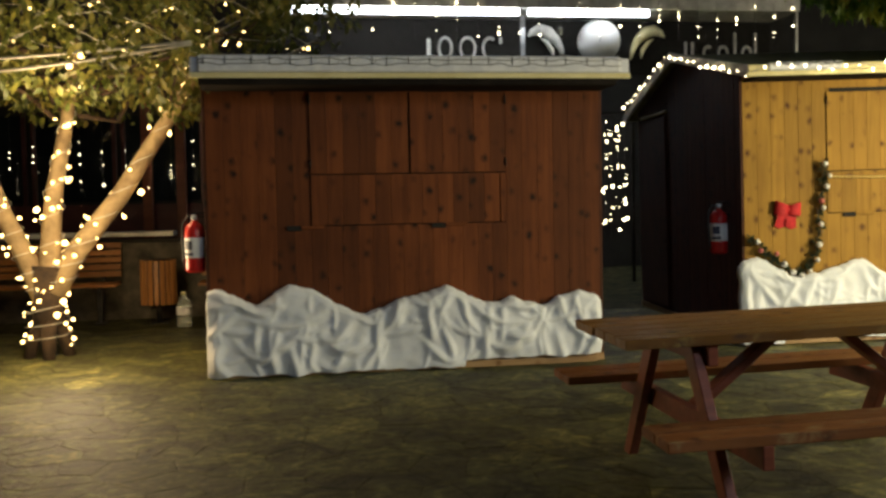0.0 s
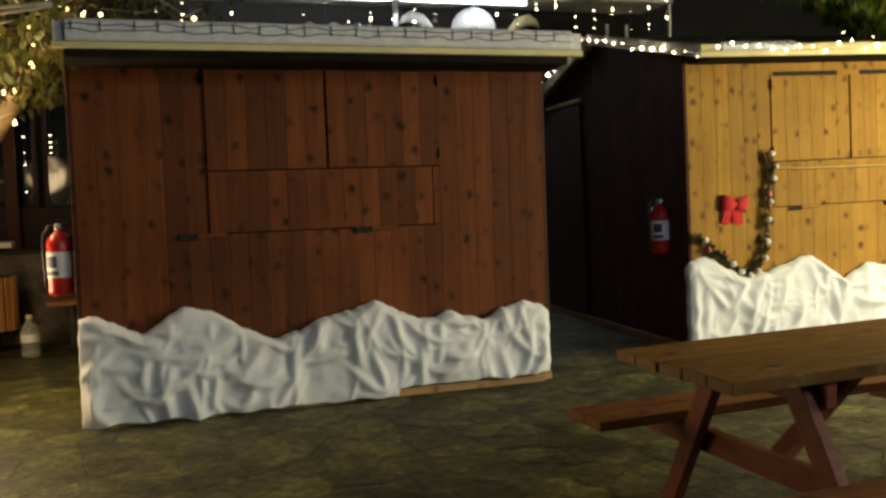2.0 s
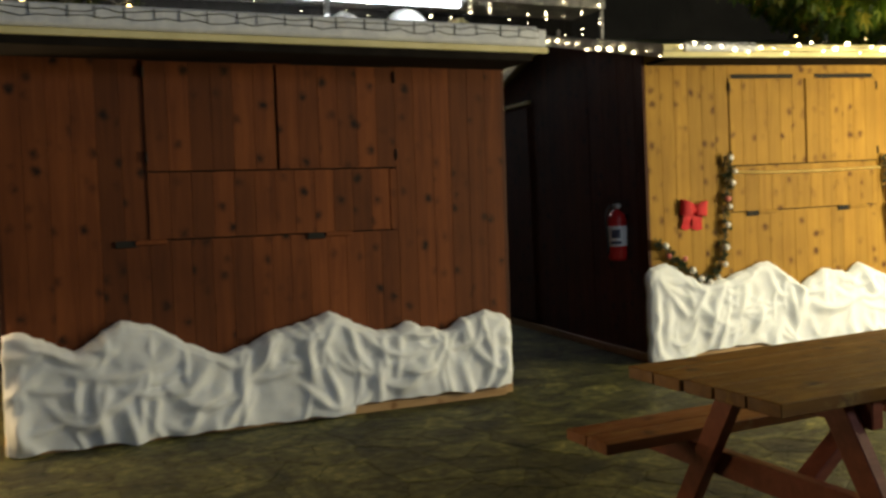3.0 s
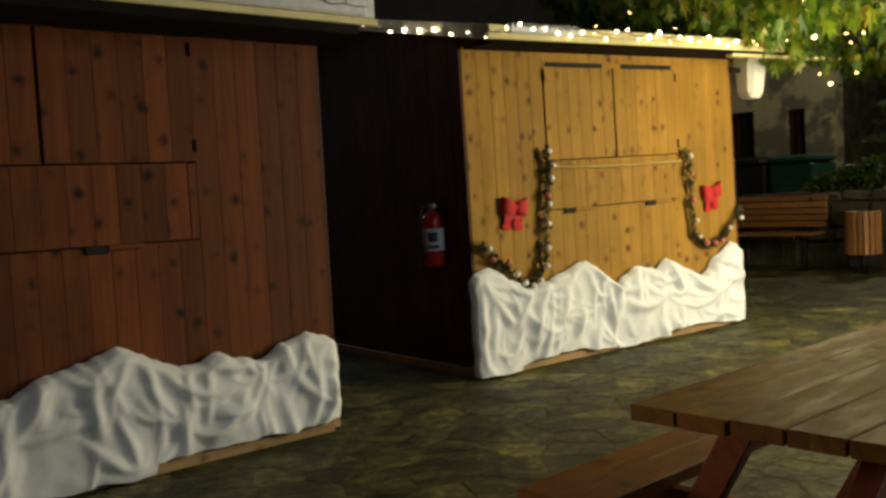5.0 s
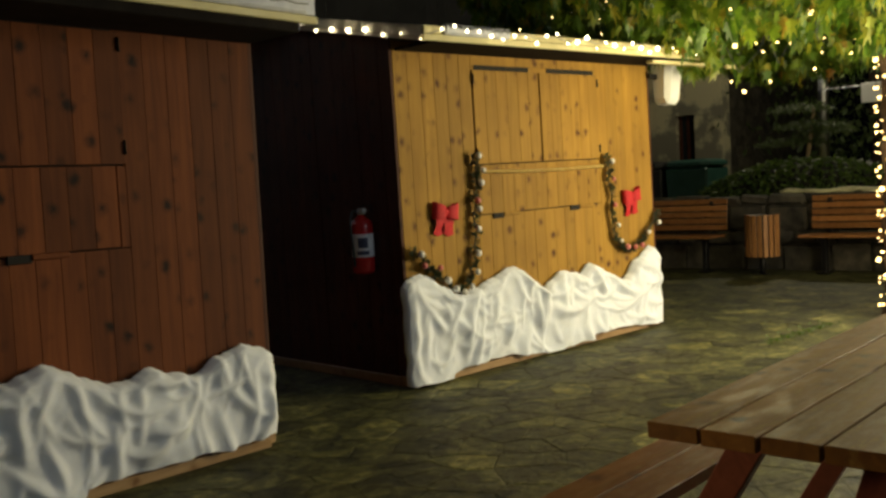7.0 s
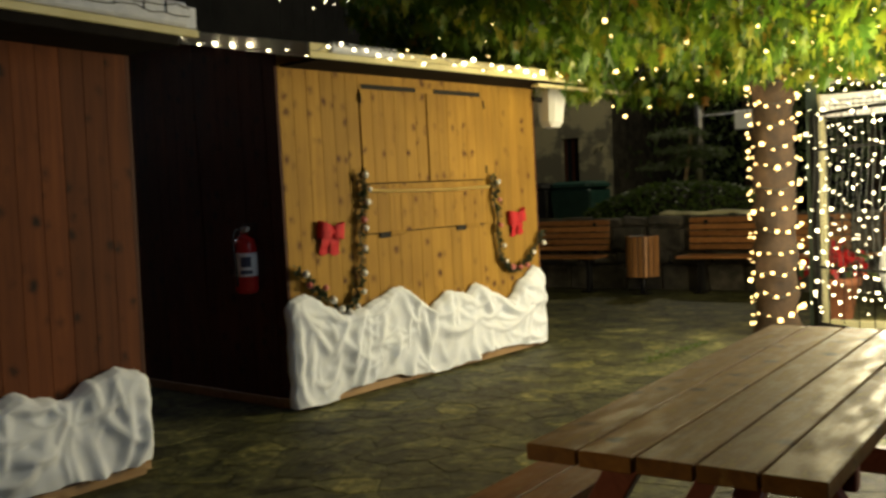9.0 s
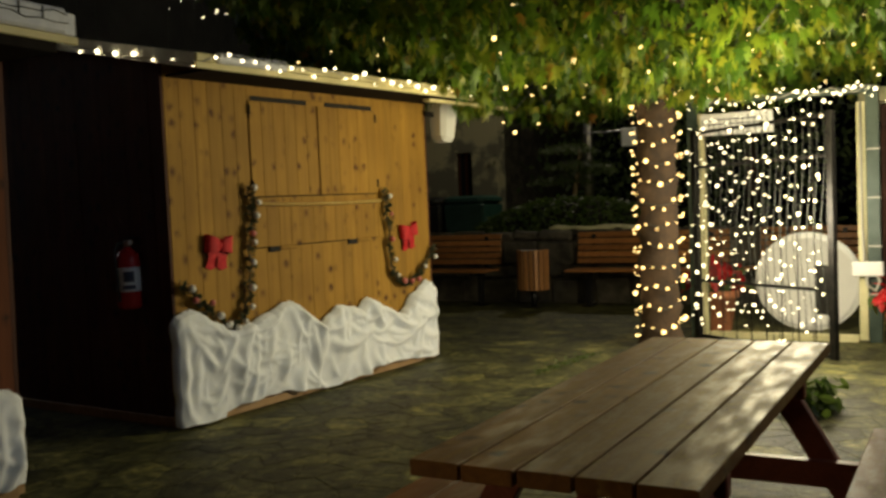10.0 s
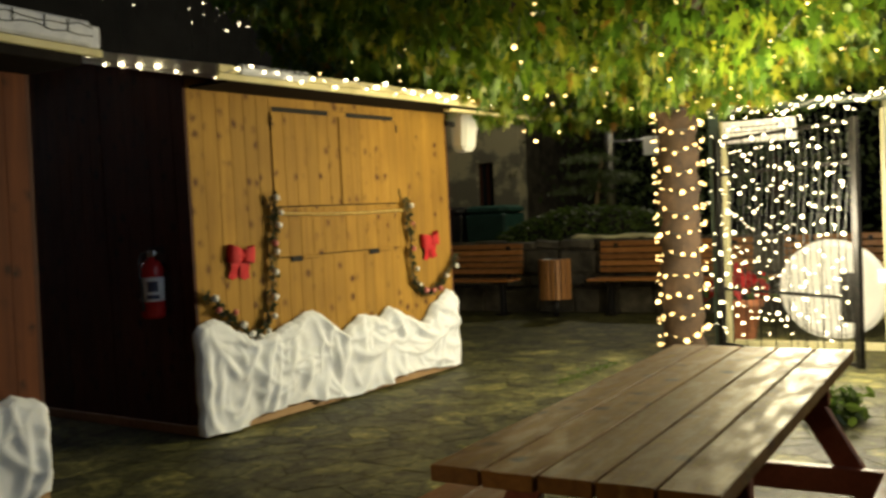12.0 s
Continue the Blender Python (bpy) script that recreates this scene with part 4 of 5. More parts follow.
def small_place(r):
    a, q = r.uniform(0, 6.2832), math.sqrt(r.random())
    x, y = 0.1 + 2.6 * q * math.cos(a), -0.1 + 1.7 * q * math.sin(a)
    lo = 2.12 + 0.30 * noise.noise((x * 1.4, y * 1.4, 2)) + 0.1 * noise.noise((x * 5, y * 5, 2)) + (0.55 if x > 1.55 else 0.0) + 0.25 * abs(noise.noise((x, y, 7)))
    z = lo + r.random() ** 1.4 * 1.7
    if noise.noise((x * 2.3, y * 2.3, z * 2.3)) < -0.12:
        return None
    return (x, y, z)


bm = bmesh.new()
crown(bm, rnd, 21000, small_place, 0.085, OVAL, 0.5)
part("crown", bm, "small_leaf", lt, "sparse small yellow-green leaves")
ls = thing("stem_light_string", pose(-1.25, 1.38, 0), "warm light strings wound round the small tree's stems", "string lights")
for st in stems + [[(0, 0, 0.1), (0, 0, 0.35), (0, 0, 0.7)]]:
    pts = []
    for (p, q) in zip(st, st[1:]):
        p, q = Vector(p), Vector(q)
        for i in range(26):
            c = p.lerp(q, i / 26)
            a = len(pts) * 0.55
            r = max(0.065, 0.135 - 0.045 * (c.z - 0.4)) * (1.35 if c.z < 0.4 else 1)
            pts.append((c.x + r * math.cos(a), c.y + r * math.sin(a), c.z))
    piece("light_cable", "cable", ls, lambda bm: tube(bm, pts, 0.0035, 5))
    bulbs(ls, [(x + rnd.uniform(-0.035, 0.035), y - 0.012, z + rnd.uniform(-0.09, 0.09)) for x, y, z in pts if rnd.random() < 0.52], 0.024)
ls2 = thing("crown_light_string", pose(-1.25, 1.38, 0), "warm light strings draped through the small tree's leaves", "string lights")
for k in range(6):
    pts = [(-2.2 + 0.32 * i, -0.9 + 0.35 * k + 0.1 * math.sin(i), 2.55 + 0.12 * k + 0.22 * math.sin(i * 0.9 + k * 2)) for i in range(15)]
    piece("light_cable", "cable", ls2, lambda bm: tube(bm, pts, 0.0035, 5))
    bulbs(ls2, [(x + rnd.uniform(-0.1, 0.1), y, z - rnd.uniform(0, 0.08)) for x, y, z in pts], 0.014)
for k, (za, zb) in enumerate(((2.36, 2.42), (2.30, 2.41))):
    rope = thing("tree_rope", pose(-3.4, 0.75, za), "slack pale rope tied from the tree to the stall roof", "rope", "ropes")
    piece("strand", "cable", rope, lambda bm: tube(bm, [(3.55 * i / 14, -0.9 * i / 14 + 0.02 * k, (zb - za) * i / 14 - (0.05 + 0.06 * k) * math.sin(math.pi * i / 14)) for i in range(15)], 0.011, 6))

# hedge mound, clipped pine, ground plants
hedge = tagged(thing("hedge", pose(12.3, 0.6, 0.75), "low rounded clipped hedge above the stone wall", "hedge"), kind="stuff")
rnd = random.Random(8)


def hedge_place(r):
    a, b = r.uniform(0, 6.28), r.uniform(0.0, 1.0)
    k = math.sqrt(max(0.0, 1 - b * b)) * (1 + 0.08 * noise.noise((a * 2, b * 3, 1)))
    return (0.75 * k * math.cos(a), 1.45 * k * math.sin(a), 0.06 + 0.66 * b)


bm = bmesh.new()
crown(bm, rnd, 5200, hedge_place, 0.075, OVAL, -1.0)
part("hedge_leaves", bm, "hedge_leaf", hedge)
# Near-black ball standing in for the shaded inside of the hedge.
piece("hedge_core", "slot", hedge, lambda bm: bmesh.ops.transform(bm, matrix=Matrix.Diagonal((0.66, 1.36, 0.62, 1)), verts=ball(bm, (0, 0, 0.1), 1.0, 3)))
bank = tagged(thing("planted_bank", pose(12.6, 0.8, 0.1), "dark raised earth bank behind the stone wall", "bank"), kind="structure")
solid("earth", "mortar", bank, -1.0, 2.6, -3.5, 3.6, 0, 0.80, bev=0.05)
cloud = thing("clipped_pine", pose(13.4, 1.0, 0.9), "cloud-pruned dark pine with layered pads", "tree")
rnd = random.Random(9)
piece("trunk", "bark_light", cloud, lambda bm: tube(bm, [(0, 0, 0), (0.03, 0.02, 0.4), (0, -0.06, 0.8), (0.05, -0.12, 1.3)], [0.04, 0.035, 0.03, 0.02], 8))
for cy, cz, ry in ((0.15, 0.78, 0.52), (-0.05, 1.0, 0.50), (0.05, 1.24, 0.42), (-0.3, 0.92, 0.36)):
    bm = bmesh.new()
    crown(bm, rnd, 850, lambda r: (lambda a, q: (0.4 * q * math.cos(a), cy + ry * q * math.sin(a), cz + 0.12 * (1 - q * q) * r.random()))(r.uniform(0, 6.28), math.sqrt(r.random())), 0.075, NEEDLE, -1.6)
    part("pad", bm, "pine_leaf", cloud)
# dark trees behind the bank close the view
for k, (tx, ty, tz) in enumerate(((19.5, 1.9, 5.0), (17.5, -0.8, 4.6), (18.5, -4.5, 4.8), (16.5, -8.0, 4.6))):
    ft = thing("background_tree", pose(tx, ty, 0.2), "dark leafy tree standing unlit beyond the bank", "tree", "background trees")
    piece("trunk", "bark", ft, lambda bm: tube(bm, [(0, 0, 0), (0.05, 0, 1.5), (0, 0.1, 3.5)], [0.16, 0.13, 0.06], 10))
    bm = bmesh.new()
    crown(bm, rnd, 2600, lambda r: (lambda v: None if noise.noise(v * 0.8 + Vector((k, 0, 0))) < -0.1 else (v.x, v.y, v.z + tz * 0.55))(Vector((r.gauss(0, 0.9), r.gauss(0, 1.1), r.gauss(0, 1.15)))), 0.16, OVAL, 0.5)
    part("crown", bm, "pine_leaf", ft)


def potted(m, label):
    p = thing("potted_poinsettia", m, label, "potted plant", "poinsettias")
    piece("pot", "terracotta", p, lambda bm: lathe(bm, [(0.13, 0), (0.135, 0.01), (0.185, 0.30), (0.205, 0.305), (0.21, 0.375), (0.195, 0.38), (0.185, 0.33), (0.02, 0.325)], 28))
    r = random.Random(4)
    bm = bmesh.new()
    for i in range(60):
        a, q = r.uniform(0, 6.28), r.uniform(0.05, 0.24)
        crown(bm, r, 3, lambda rr: (q * math.cos(a) + rr.gauss(0, 0.02), q * math.sin(a) + rr.gauss(0, 0.02), 0.62 - 0.5 * q + rr.gauss(0, 0.05)), 0.14, OVAL, -0.9)
    part("flower_head", bm, "petal", p, "bright red bracts")
    bm = bmesh.new()
    crown(bm, r, 170, lambda rr: (rr.gauss(0, 0.10), rr.gauss(0, 0.10), rr.uniform(0.40, 0.56)), 0.13, OVAL, -0.3)
    part("foliage", bm, "hedge_leaf", p)
    piece("stalk", "bark", p, lambda bm: tube(bm, [(0, 0, 0.30), (0.01, 0, 0.45), (0, 0, 0.56)], 0.014, 7))
    return p


potted(pose(8.12, -3.69, slope(8.12)) @ Matrix.Scale(0.9, 4), "red poinsettia in a terracotta pot beside the gate")
potted(pose(9.25, -1.98, slope(9.25), 0, 0, 70) @ Matrix.Scale(1.0, 4), "red poinsettia in a terracotta pot behind the light strings")


def tuft(m, label, size, count, spread):
    t = thing("ground_plant", m, label, "plant", "ground plants")
    r = random.Random(6)
    bm = bmesh.new()
    crown(bm, r, count, lambda rr: (rr.gauss(0, spread), rr.gauss(0, spread * 0.6), abs(rr.gauss(0.4, 0.3)) * size), size * 0.5, OVAL, -0.8)
    part("foliage", bm, "hedge_leaf", t)


tuft(pose(6.09, -3.23, slope(6.09) + 0.02), "dark green bushy plant on the paving by the table", 0.17, 500, 0.09)
for i in range(6):
    tuft(pose(6.72 + 0.17 * i, -1.24 - 0.015 * i, slope(6.9)), "small weeds growing between paving stones", 0.05, 40, 0.05)

# ---- gate with light curtain ----
zg = slope(8.7)
gf = thing("gate_frame", pose(8.77, -2.6, zg), "green metal and cream gate frame, posts' lit faces as pale strips, hung with lights", "gate frame")
for y in (-0.79, 0.68):
    solid("post", "green_iron", gf, -0.04, 0.04, y - 0.05, y + 0.05, 0.0, 2.07)
    # Pale strip standing in for the post's lit face, light put into colour.
    solid("post_strip", "yellow_strip", gf, -0.05, 0.02, y + 0.052 if y < 0 else y - 0.11, y + 0.12 if y < 0 else y - 0.052, 0.02, 2.0)
solid("header", "green_iron", gf, -0.04, 0.04, -0.84, 0.73, 2.072, 2.13)
solid("threshold", "yellow_strip", gf, -0.04, 0.06, -0.66, 0.56, 0.0, 0.06)
sign = solid("sign_box", "plastic_white", gf, -0.07, -0.045, -0.02, 0.60, 1.80, 1.99)
for z in (1.85, 1.89, 1.93):
    solid("sign_bar", "print", sign, -0.074, -0.0705, 0.06, 0.52, z, z + 0.008, bev=0)
ebox = solid("socket_box", "plastic_white", gf, -0.11, -0.052, -0.86, -0.62, 0.56, 0.68, bev=0.008)
piece("cable_loop", "cable", gf, lambda bm: tube(bm, [(-0.06, -0.70, 2.0), (-0.07, -0.70, 1.0), (-0.09, -0.72, 0.62), (-0.09, -0.74, 0.48), (-0.09, -0.80, 0.44), (-0.09, -0.83, 0.52), (-0.09, -0.80, 0.6)], 0.012, 7))
for z in (0.4, 0.8, 1.2, 1.6):
    solid("tie", "cable", gf, -0.046, 0.046, -0.846, -0.736, z, z + 0.012, bev=0)
# open leaf, from the left post towards the yard
HX, HY, FX, FY = 8.70, -1.93, 7.66, -3.19
LEAF = math.hypot(FX - HX, FY - HY)
gl = thing("metal_gate", pose(HX, HY, zg - 0.005, 0, 0, math.degrees(math.atan2(FY - HY, FX - HX))), "open dark metal gate leaf covered with light curtain", "gate")
for x in (0.03, LEAF):
    solid("stile", "iron", gl, x - 0.03, x + 0.03, -0.022, 0.022, 0.02, 1.86)
for z in (0.03, 0.52, 1.52, 1.82):
    solid("rail", "iron", gl, 0.062, LEAF - 0.032, -0.013, 0.013, z, z + 0.026)
for i in range(1, 9):
    x = i * LEAF / 9
    piece("bar", "iron", gl, lambda bm: tube(bm, [(x, 0, 0.04), (x, 0, 1.83)], 0.0045, 6))
solid("lock_case", "iron", gl, LEAF - 0.16, LEAF - 0.032, -0.016, 0.016, 0.35, 0.72)
lc = thing("light_curtain", pose(HX, HY, zg, 0, 0, math.degrees(math.atan2(FY - HY, FX - HX))), "curtain of warm white lights hanging on the gate", "string lights")
rnd = random.Random(21)
spots = []
for i in range(22):
    x = 0.05 + (LEAF - 0.1) * i / 21
    z0 = rnd.uniform(0.05, 0.3)
    piece("light_cable", "cable_dark", lc, lambda bm: tube(bm, [(x + 0.03 * math.sin(k), -0.035, 1.92 - (1.92 - z0) * k / 8) for k in range(9)], 0.003, 4))
    for k in range(12):
        spots.append((x + rnd.uniform(-0.04, 0.04), -0.045 - rnd.uniform(0, 0.05), 1.94 - (1.94 - z0) * (k + rnd.random()) / 12))
bulbs(lc, spots, 0.0125, BULB_COOL)
hs = thing("header_light_string", pose(8.77, -2.6, zg), "bunched warm white lights along the gate's header", "string lights")
piece("light_cable", "cable", hs, lambda bm: tube(bm, [(-0.06, -0.85 + 1.85 * i / 20, 2.10 + 0.03 * math.sin(i * 2)) for i in range(21)], 0.005, 5))
bulbs(hs, [(-0.07 - rnd.uniform(0, 0.06), -0.85 + 1.85 * i / 70, 2.09 + rnd.gauss(0, 0.045)) for i in range(70)], 0.015, BULB_COOL)
disc = thing("round_tabletop", pose(9.42, -2.79, slope(9.4) + 0.0, 0, -10, 0), "white round plastic tabletop leaning on its edge", "tabletop")
piece("disc", "plastic_white", disc, lambda bm: lathe(bm, [(0.40, -0.015), (0.44, -0.012), (0.455, 0.0), (0.44, 0.014), (0.40, 0.016), (0.39, 0.008), (0.05, 0.008)], 40, pose(0, 0, 0.455, 0, -90)))
piece("rim", "plastic_white", disc, lambda bm: tube(bm, [(0.0, 0.455 * math.cos(6.2832 * i / 48), 0.455 + 0.455 * math.sin(6.2832 * i / 48)) for i in range(49)], 0.011, 8))
prop = thing("folded_trestle", pose(9.55, -2.79, slope(9.5)), "dark folded trestle behind the round tabletop", "trestle")
for y in (-0.2, 0.2):
    piece("trestle_leg", "iron", prop, lambda bm: tube(bm, [(0.25, y, 0), (0.0, y, 0.95)], 0.015, 8))
park_bench(pose(11.2, -1.9, slope(11.2), 0, 0, -90), "slatted red-brown bench seen through the gate", 1.2)

# red hut beyond the gate
zh = slope(11)
hut = thing("red_hut", pose(11.0, -3.3, zh), "red-brown boarded hut with lit pale roof edge", "hut")
for i in range(18):
    solid("board", "red_boards", hut, -0.02, 0.0, -4.2, 0.0, i * 0.118, i * 0.118 + 0.116, bev=0.006)
solid("hut_body", "wood_side", hut, 0.004, 2.4, -4.2, 0.0, 0, 2.10, bev=0)
solid("roof_edge", "yellow_strip", hut, -0.36, 2.6, -4.4, 0.18, 2.125, 2.27, bev=0.01)
solid("door_sign", "trim", hut, -0.045, -0.022, -0.33, -0.12, 1.0, 1.05)
solid("door_sign", "trim", hut, -0.045, -0.022, -0.33, -0.24, 0.62, 0.995)
hl = thing("hut_light_string", pose(11.0, -3.3, zh), "warm light string under the red hut's roof", "string lights")
piece("light_cable", "cable", hl, lambda bm: tube(bm, [(-0.38, 0.15 - 3.5 * i / 30, 2.11) for i in range(31)], 0.004, 5))
bulbs(hl, [(-0.39, 0.15 - 3.5 * i / 44, 2.10 + rnd.uniform(-0.02, 0.02)) for i in range(45)], 0.017, BULB_COOL)

# pole, bins, old house
pole = thing("grey_pole", pose(15.5, 1.5, 0.2), "plain grey metal pole among the dark plants", "pole")
piece("shaft", "steel", pole, lambda bm: tube(bm, [(0, 0, 0), (0, 0, 5.0)], [0.09, 0.07], 14))
piece("pole_sign", "plastic_white", pole, lambda bm: box(bm, -0.12, -0.10, -0.95, -0.62, 2.1, 2.4, 0.004))
piece("sign_arm", "steel", pole, lambda bm: box(bm, -0.1, -0.08, -0.7, 0.05, 2.35, 2.38, 0.003))
# Lit part in green; the shaded part is a second container coloured black.
for mat, y, w, lab in (("plastic_green", 3.25, 0.75, "dark green wheeled rubbish container"), ("plastic_black", 4.15, 0.95, "wheeled rubbish container, coloured black for the shadow on it")):
    c = thing("rubbish_container", pose(14.6, y, 0.2), lab, "rubbish container", "rubbish containers")
    bm = bmesh.new()
    for v in box(bm, -0.4, 0.4, -w / 2, w / 2, 0.12, 1.25, bev=0.03):
        if v.co.z < 0.5:
            v.co.x, v.co.y = v.co.x * 0.85, v.co.y * 0.88
    part("bin_body", bm, mat, c)
    piece("lid", mat, c, lambda bm: bmesh.ops.transform(bm, matrix=Matrix.Diagonal((1, 1, 0.35, 1)), verts=[v for v in box(bm, -0.43, 0.43, -w / 2 - 0.03, w / 2 + 0.03, 3.57, 3.95, 0.12)]))
    for yy in (-w / 2 + 0.1, w / 2 - 0.1):
        piece("wheel", "plastic_black", c, lambda bm: lathe(bm, [(0.09, -0.025), (0.1, -0.02), (0.1, 0.02), (0.09, 0.025)], 14, pose(-0.3, yy, 0.1, 90)))
house = thing("old_house", pose(18.5, 4.6, 0.1), "old house with patched render and dark openings", "house")


def wall_with_holes(name, parent, mat, y0, y1, z0, z1, holes, x0=0.0, x1=0.35):
    """A wall along y, cut into strips around its openings."""
    cuts = sorted({y0, y1, *(h[0] for h in holes), *(h[1] for h in holes)})
    for a, b in zip(cuts, cuts[1:]):
        lo = z0
        for h in sorted((h for h in holes if h[0] <= a and b <= h[1]), key=lambda h: h[2]):
            if h[2] > lo:
                solid(name, mat, parent, x0, x1, a, b, lo, h[2], bev=0)
            lo = h[3]
        solid(name, mat, parent, x0, x1, a, b, lo, z1, bev=0)


OPEN = [(0.62, 1.05, 0.1, 2.5), (1.75, 2.75, 0.9, 2.55), (4.2, 5.2, 0.9, 2.5)]
wall_with_holes("wall", house, "render", 0, 9, -0.1, 3.9, OPEN)
solid("return_wall", "wall_stone", house, 0.36, 6, 0.0, 0.35, -0.1, 3.9)
for h in OPEN:
    w = solid("window", "glass", house, 0.20, 0.22, h[0], h[1], h[2], h[3], bev=0)
    for y in (h[0], (h[0] + h[1]) / 2 - 0.03, h[1] - 0.06):
        solid("window_frame", "wood_side", w, 0.15, 0.195, y, y + 0.06, h[2], h[3])
bm = bmesh.new()
for i in range(9):
    roof_slope(bm, -0.4 + i * 0.45, 0.02 + i * 0.45, -0.3, 3.92 + 0.16 * i, 9.3, 3.92 + 0.16 * i, 0.06)
part("roof", bm, "roof", house)

# ---- buildings behind the stalls ----
rb = thing("restaurant_building", pose(-9, 8.4, 0), "dark restaurant front with awning, sign and windows", "building")
solid("wall", "plaster_dark", rb, 0, 26, 0.3, 0.6, 0, 6.5, bev=0)
solid("roof", "roof", rb, -0.3, 26.3, -0.2, 6, 6.52, 6.7)
solid("lower_panel", "maroon", rb, 3.0, 11.0, 0.22, 0.296, 0.0, 1.3)
for i in range(6):
    x = 3.2 + i * 1.35
    w = solid("window", "glass", rb, x, x + 1.15, 0.27, 0.296, 1.35, 2.7, bev=0)
    for a in (x - 0.06, x + 1.15):
        solid("window_frame", "maroon", w, a, a + 0.06, 0.2, 0.296, 1.3, 2.75)
for x in (3.0, 7.6, 8.1, 11.1):
    solid("timber_post", "table_frame", rb, x, x + 0.14, -0.5, -0.36, 0, 3.0)
solid("sign_board", "slot", rb, 9.5, 18.2, 0.26, 0.298, 3.35, 4.3, bev=0)
aw = solid("awning", "fascia", rb, 9.7, 18.2, -0.75, 0.25, 4.27, 4.5)
solid("light_tube", "tube", aw, 9.9, 13.45, -0.74, -0.66, 4.16, 4.26, bev=0.01)
solid("light_tube", "tube", aw, 13.6, 15.6, -0.74, -0.66, 4.16, 4.26, bev=0.01)
solid("awning_post", "steel", aw, 13.47, 13.54, -0.72, -0.66, 2.0, 4.155)
solid("awning_post", "steel", aw, 18.14, 18.18, -0.72, -0.66, 2.0, 4.265)
globe = piece("sign_globe", "plastic_white", rb, lambda bm: ball(bm, (14.95, -0.12, 3.86), 0.36, 3), "pale round sign emblem")
for s, x in ((-1, 14.06), (1, 15.86)):
    bm = bmesh.new()
    tube(bm, [(x + s * a, 0.0, z) for a, z in ((-0.32, 3.58), (-0.27, 3.76), (-0.19, 3.90), (-0.06, 4.02), (0.10, 4.07), (0.22, 4.02), (0.29, 3.95))], [0.02, 0.05, 0.075, 0.10, 0.095, 0.06, 0.01], 10)
    tube(bm, [(x - s * 0.14, -0.02, 3.60), (x - s * 0.11, -0.02, 3.74), (x - s * 0.02, -0.02, 3.86), (x + s * 0.08, -0.02, 3.92)], [0.015, 0.045, 0.04, 0.01], 8)
    part("sign_emblem", bm, "fascia" if s < 0 else "trim", rb)
for x, w, h in ((12.10, 0.07, 0.32), (12.30, 0.22, 0.34), (12.66, 0.26, 0.34), (13.05, 0.24, 0.34), (13.33, 0.05, 0.12),
                (16.6, 0.05, 0.3), (16.72, 0.05, 0.3), (16.95, 0.16, 0.22), (17.22, 0.17, 0.22), (17.50, 0.05, 0.46), (17.66, 0.16, 0.22), (17.88, 0.05, 0.46)):
    z = 3.62 if h > 0.15 else 3.86
    bm = bmesh.new()
    if w < 0.1:
        box(bm, x, x + w, 0.2, 0.25, z, z + h, 0.01)
    else:
        tube(bm, [(x + w / 2 + w / 2 * math.cos(6.283 * i / 20), 0.22, z + h / 2 + h / 2 * math.sin(6.283 * i / 20)) for i in (range(3, 18) if x in (13.05, 16.95) else range(21))], 0.028, 6)
    part("sign_mark", bm, "fascia", rb)
# hanging icicle lights on the far building
ic = thing("icicle_lights", pose(0, 7.4, 0), "icicle light strings hanging on the dark building", "string lights")
rnd = random.Random(31)
for i in range(34):
    x = 8.3 + i * 0.3 + rnd.uniform(-0.08, 0.08)
    ln = rnd.uniform(0.6, 1.7)
    piece("light_cable", "cable_dark", ic, lambda bm: tube(bm, [(x, 0, 5.6), (x + 0.02, 0, 5.6 - ln)], 0.004, 4))
    bulbs(ic, [(x + rnd.uniform(-0.04, 0.04), -0.02, 5.6 - ln * (k + rnd.random()) / 7) for k in range(4)], 0.014, BULB_COOL)
ic2 = thing("icicle_lights", pose(0, 7.625, 0), "icicle light strings under the restaurant awning", "string lights")
for i in range(26):
    x = 0.8 + i * 0.33
    piece("light_cable", "cable_dark", ic2, lambda bm: tube(bm, [(x, 0, 4.4), (x, 0, 3.75)], 0.003, 4))
    bulbs(ic2, [(x, -0.02, 4.35 - 0.55 * rnd.random()) for _ in range(3)], 0.016, BULB_COOL)
ic3 = thing("light_curtain", pose(5.3, 6.0, 0), "dense warm light curtain glimpsed between the stalls", "string lights")
solid("frame_post", "iron", ic3, -0.46, -0.42, -0.02, 0.02, 0, 2.44)
solid("frame_post", "iron", ic3, 0.36, 0.40, -0.02, 0.02, 0, 2.44)
solid("frame_beam", "iron", ic3, -0.46, 0.40, -0.02, 0.02, 2.442, 2.48)
for i in range(7):
    x = -0.35 + i * 0.1
    piece("light_cable", "cable_dark", ic3, lambda bm: tube(bm, [(x, 0, 2.4), (x, 0, 0.7)], 0.003, 4))
    bulbs(ic3, [(x + rnd.uniform(-0.04, 0.04), -0.02, 0.8 + 1.55 * rnd.random()) for _ in range(14)], 0.017, BULB_COOL)
solid("beam", "table_frame", rb, 2.6, 11.3, -0.5, -0.36, 3.002, 3.12)
ic4 = thing("icicle_lights", pose(0, 7.895, 0), "sparse icicle lights in front of dark windows", "string lights")
for i in range(14):
    x = -4.6 + i * 0.33
    piece("light_cable", "cable_dark", ic4, lambda bm: tube(bm, [(x, 0, 3.0), (x, 0, 1.5)], 0.003, 4))
    bulbs(ic4, [(x, -0.02, 1.5 + 0.8 * rnd.random()) for _ in range(4)], 0.014, BULB_COOL)

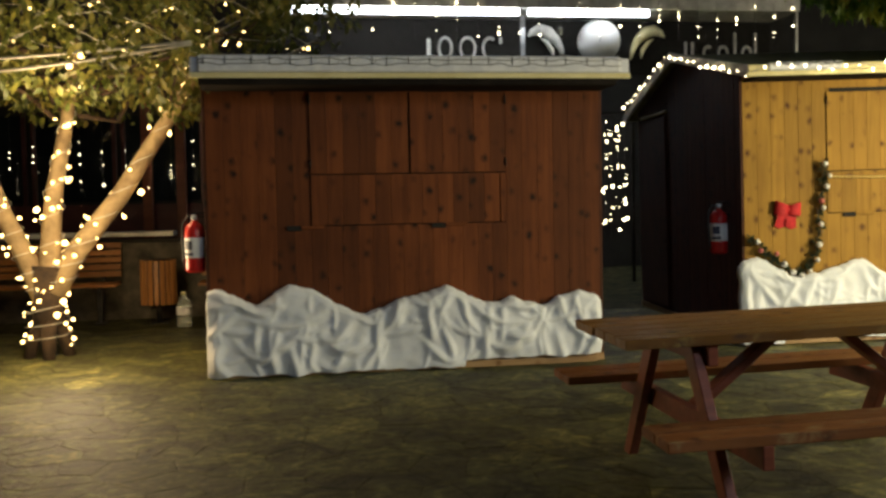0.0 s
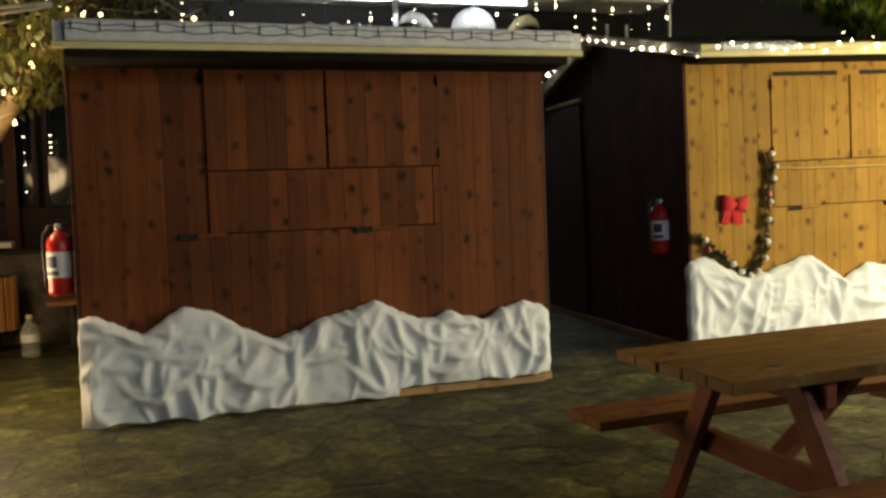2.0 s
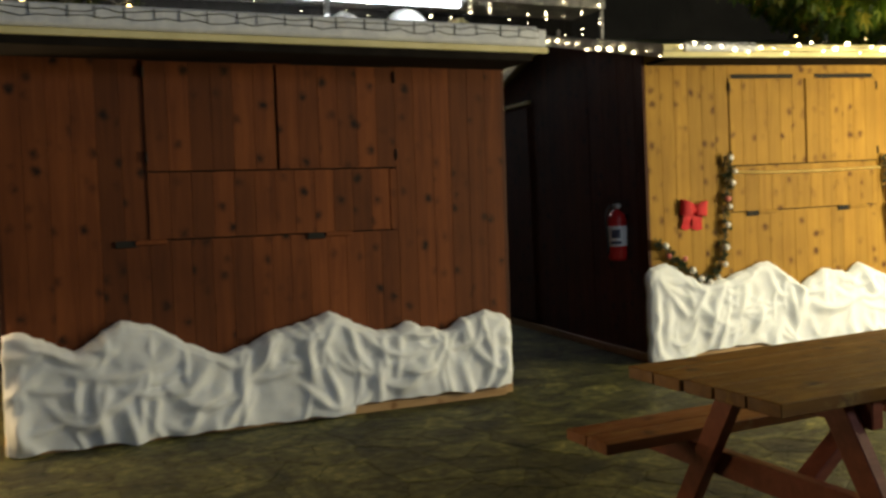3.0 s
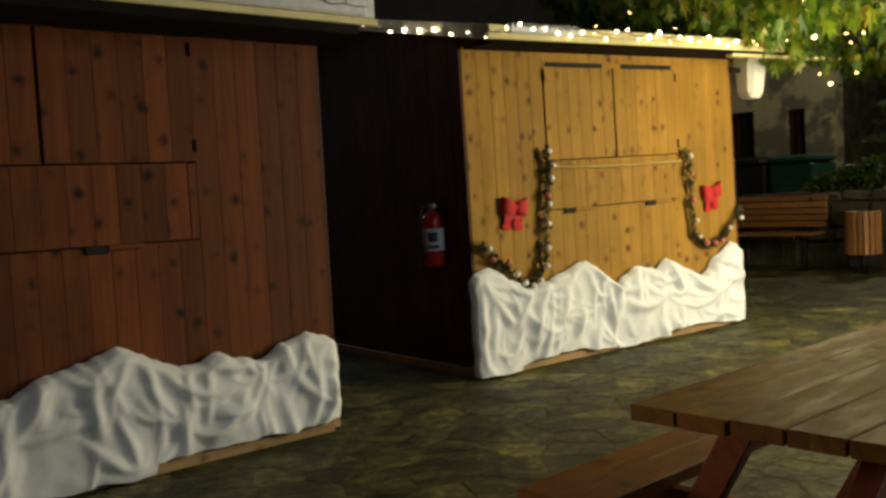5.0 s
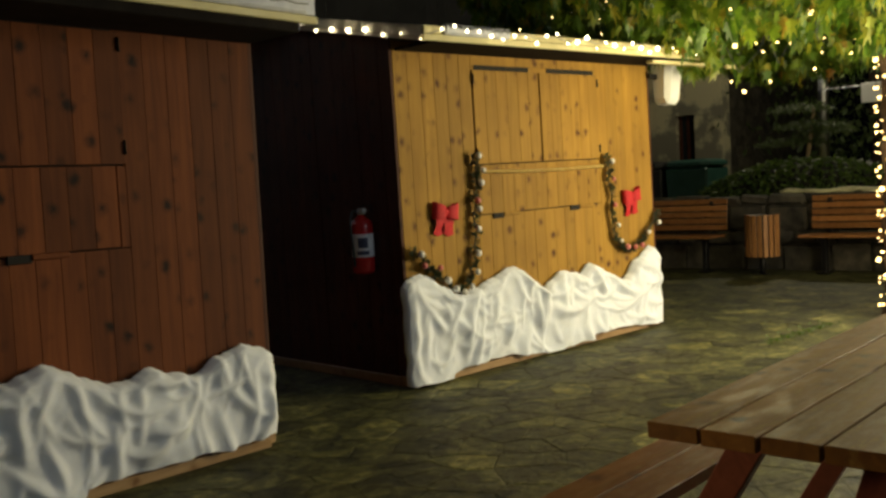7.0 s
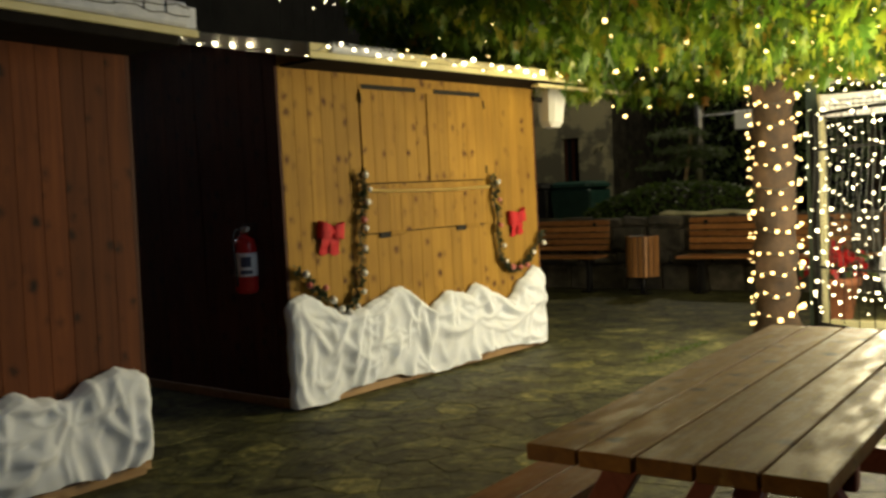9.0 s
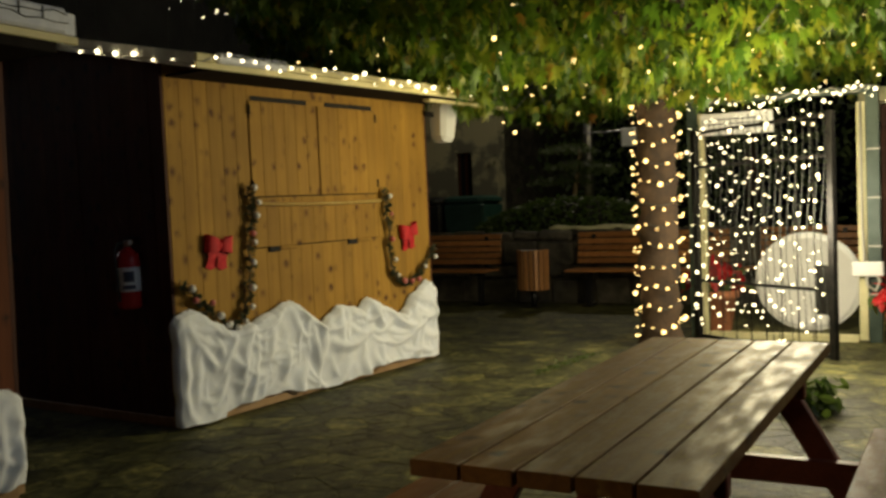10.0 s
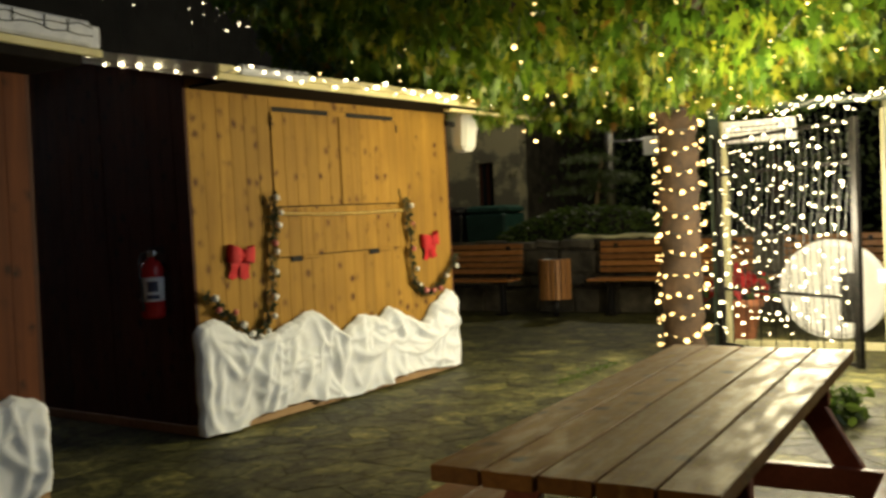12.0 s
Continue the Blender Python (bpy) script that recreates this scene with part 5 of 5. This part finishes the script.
# made-up posts out of view at the two added lights falling on the yard
for (lx, ly, lz), lab in ((LAMP_AT, "added unseen black lamp post at the warm light"), (LAMP2_AT, "added unseen black lamp post at the pale light")):
    sl = thing("unseen_lamp_post", pose(lx, ly, slope(lx)), lab, "street lamp", "street lamps")
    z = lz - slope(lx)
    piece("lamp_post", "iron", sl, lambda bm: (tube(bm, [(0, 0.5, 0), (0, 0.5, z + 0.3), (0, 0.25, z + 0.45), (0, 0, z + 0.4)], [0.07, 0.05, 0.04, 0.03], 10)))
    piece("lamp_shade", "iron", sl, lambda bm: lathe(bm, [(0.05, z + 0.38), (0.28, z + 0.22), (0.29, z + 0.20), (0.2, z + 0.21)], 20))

# ---- flagstones ----
rnd = random.Random(2)
SP = 0.245
X0, X1, Y0, Y1 = -5.0, 11.2, -7.6, 4.0
NX, NY = int((X1 - X0) / SP), int((Y1 - Y0) / SP)
seeds = {(i, j): (X0 + (i + 0.5 + rnd.uniform(-0.5, 0.5)) * SP, Y0 + (j + 0.5 + rnd.uniform(-0.5, 0.5)) * SP * 0.92) for i in range(-2, NX + 2) for j in range(-2, NY + 2)}


def clip(poly, p, q, gap):
    """Keep the part of a polygon nearer to p than to q, less half a joint."""
    mx, my, dx, dy = (p[0] + q[0]) / 2, (p[1] + q[1]) / 2, q[0] - p[0], q[1] - p[1]
    ln = math.hypot(dx, dy)
    side = lambda v: ((v[0] - mx) * dx + (v[1] - my) * dy) / ln + gap
    out = []
    for a, b in zip(poly, poly[1:] + poly[:1]):
        sa, sb = side(a), side(b)
        if sa <= 0:
            out.append(a)
        if sa * sb < 0:
            f = sa / (sa - sb)
            out.append((a[0] + (b[0] - a[0]) * f, a[1] + (b[1] - a[1]) * f))
    return out


def stone(bm, poly, c, h):
    base = []
    for k, (s, dz) in enumerate(((1.0, -0.02), (1.0, h * 0.3), (0.955, h))):
        base.append([bm.verts.new((c[0] + (x - c[0]) * s, c[1] + (y - c[1]) * s, slope(x) + dz)) for x, y in poly])
    n = len(poly)
    for a, b in zip(base, base[1:]):
        for i in range(n):
            bm.faces.new((a[i], a[(i + 1) % n], b[(i + 1) % n], b[i]))
    bm.faces.new(base[-1])


paving = tagged(thing("pavement", pose(0, 0, 0), "irregular grey-green flagstones laid as crazy paving", "pavement"), kind="structure")
rest = bmesh.new()
near = 0
for (i, j), p in seeds.items():
    if not (0 <= i < NX and 0 <= j < NY):
        continue
    poly = [(p[0] - SP, p[1] - SP), (p[0] + SP, p[1] - SP), (p[0] + SP, p[1] + SP), (p[0] - SP, p[1] + SP)]
    for di in range(-2, 3):
        for dj in range(-2, 3):
            if (di or dj) and (i + di, j + dj) in seeds:
                poly = clip(poly, p, seeds[(i + di, j + dj)], rnd.uniform(0.001, 0.004))
    if len(poly) < 3:
        continue
    h = rnd.uniform(0.0008, 0.003)
    if 2.3 < p[0] < 7.6 and -2.6 < p[1] < 0.1 and near < 300:
        near += 1
        bm = bmesh.new()
        stone(bm, poly, p, h)
        part("flagstone", bm, "stone", paving)
    else:
        stone(rest, poly, p, h)
tagged(part("flagstones", rest, "stone", paving), kind="stuff")
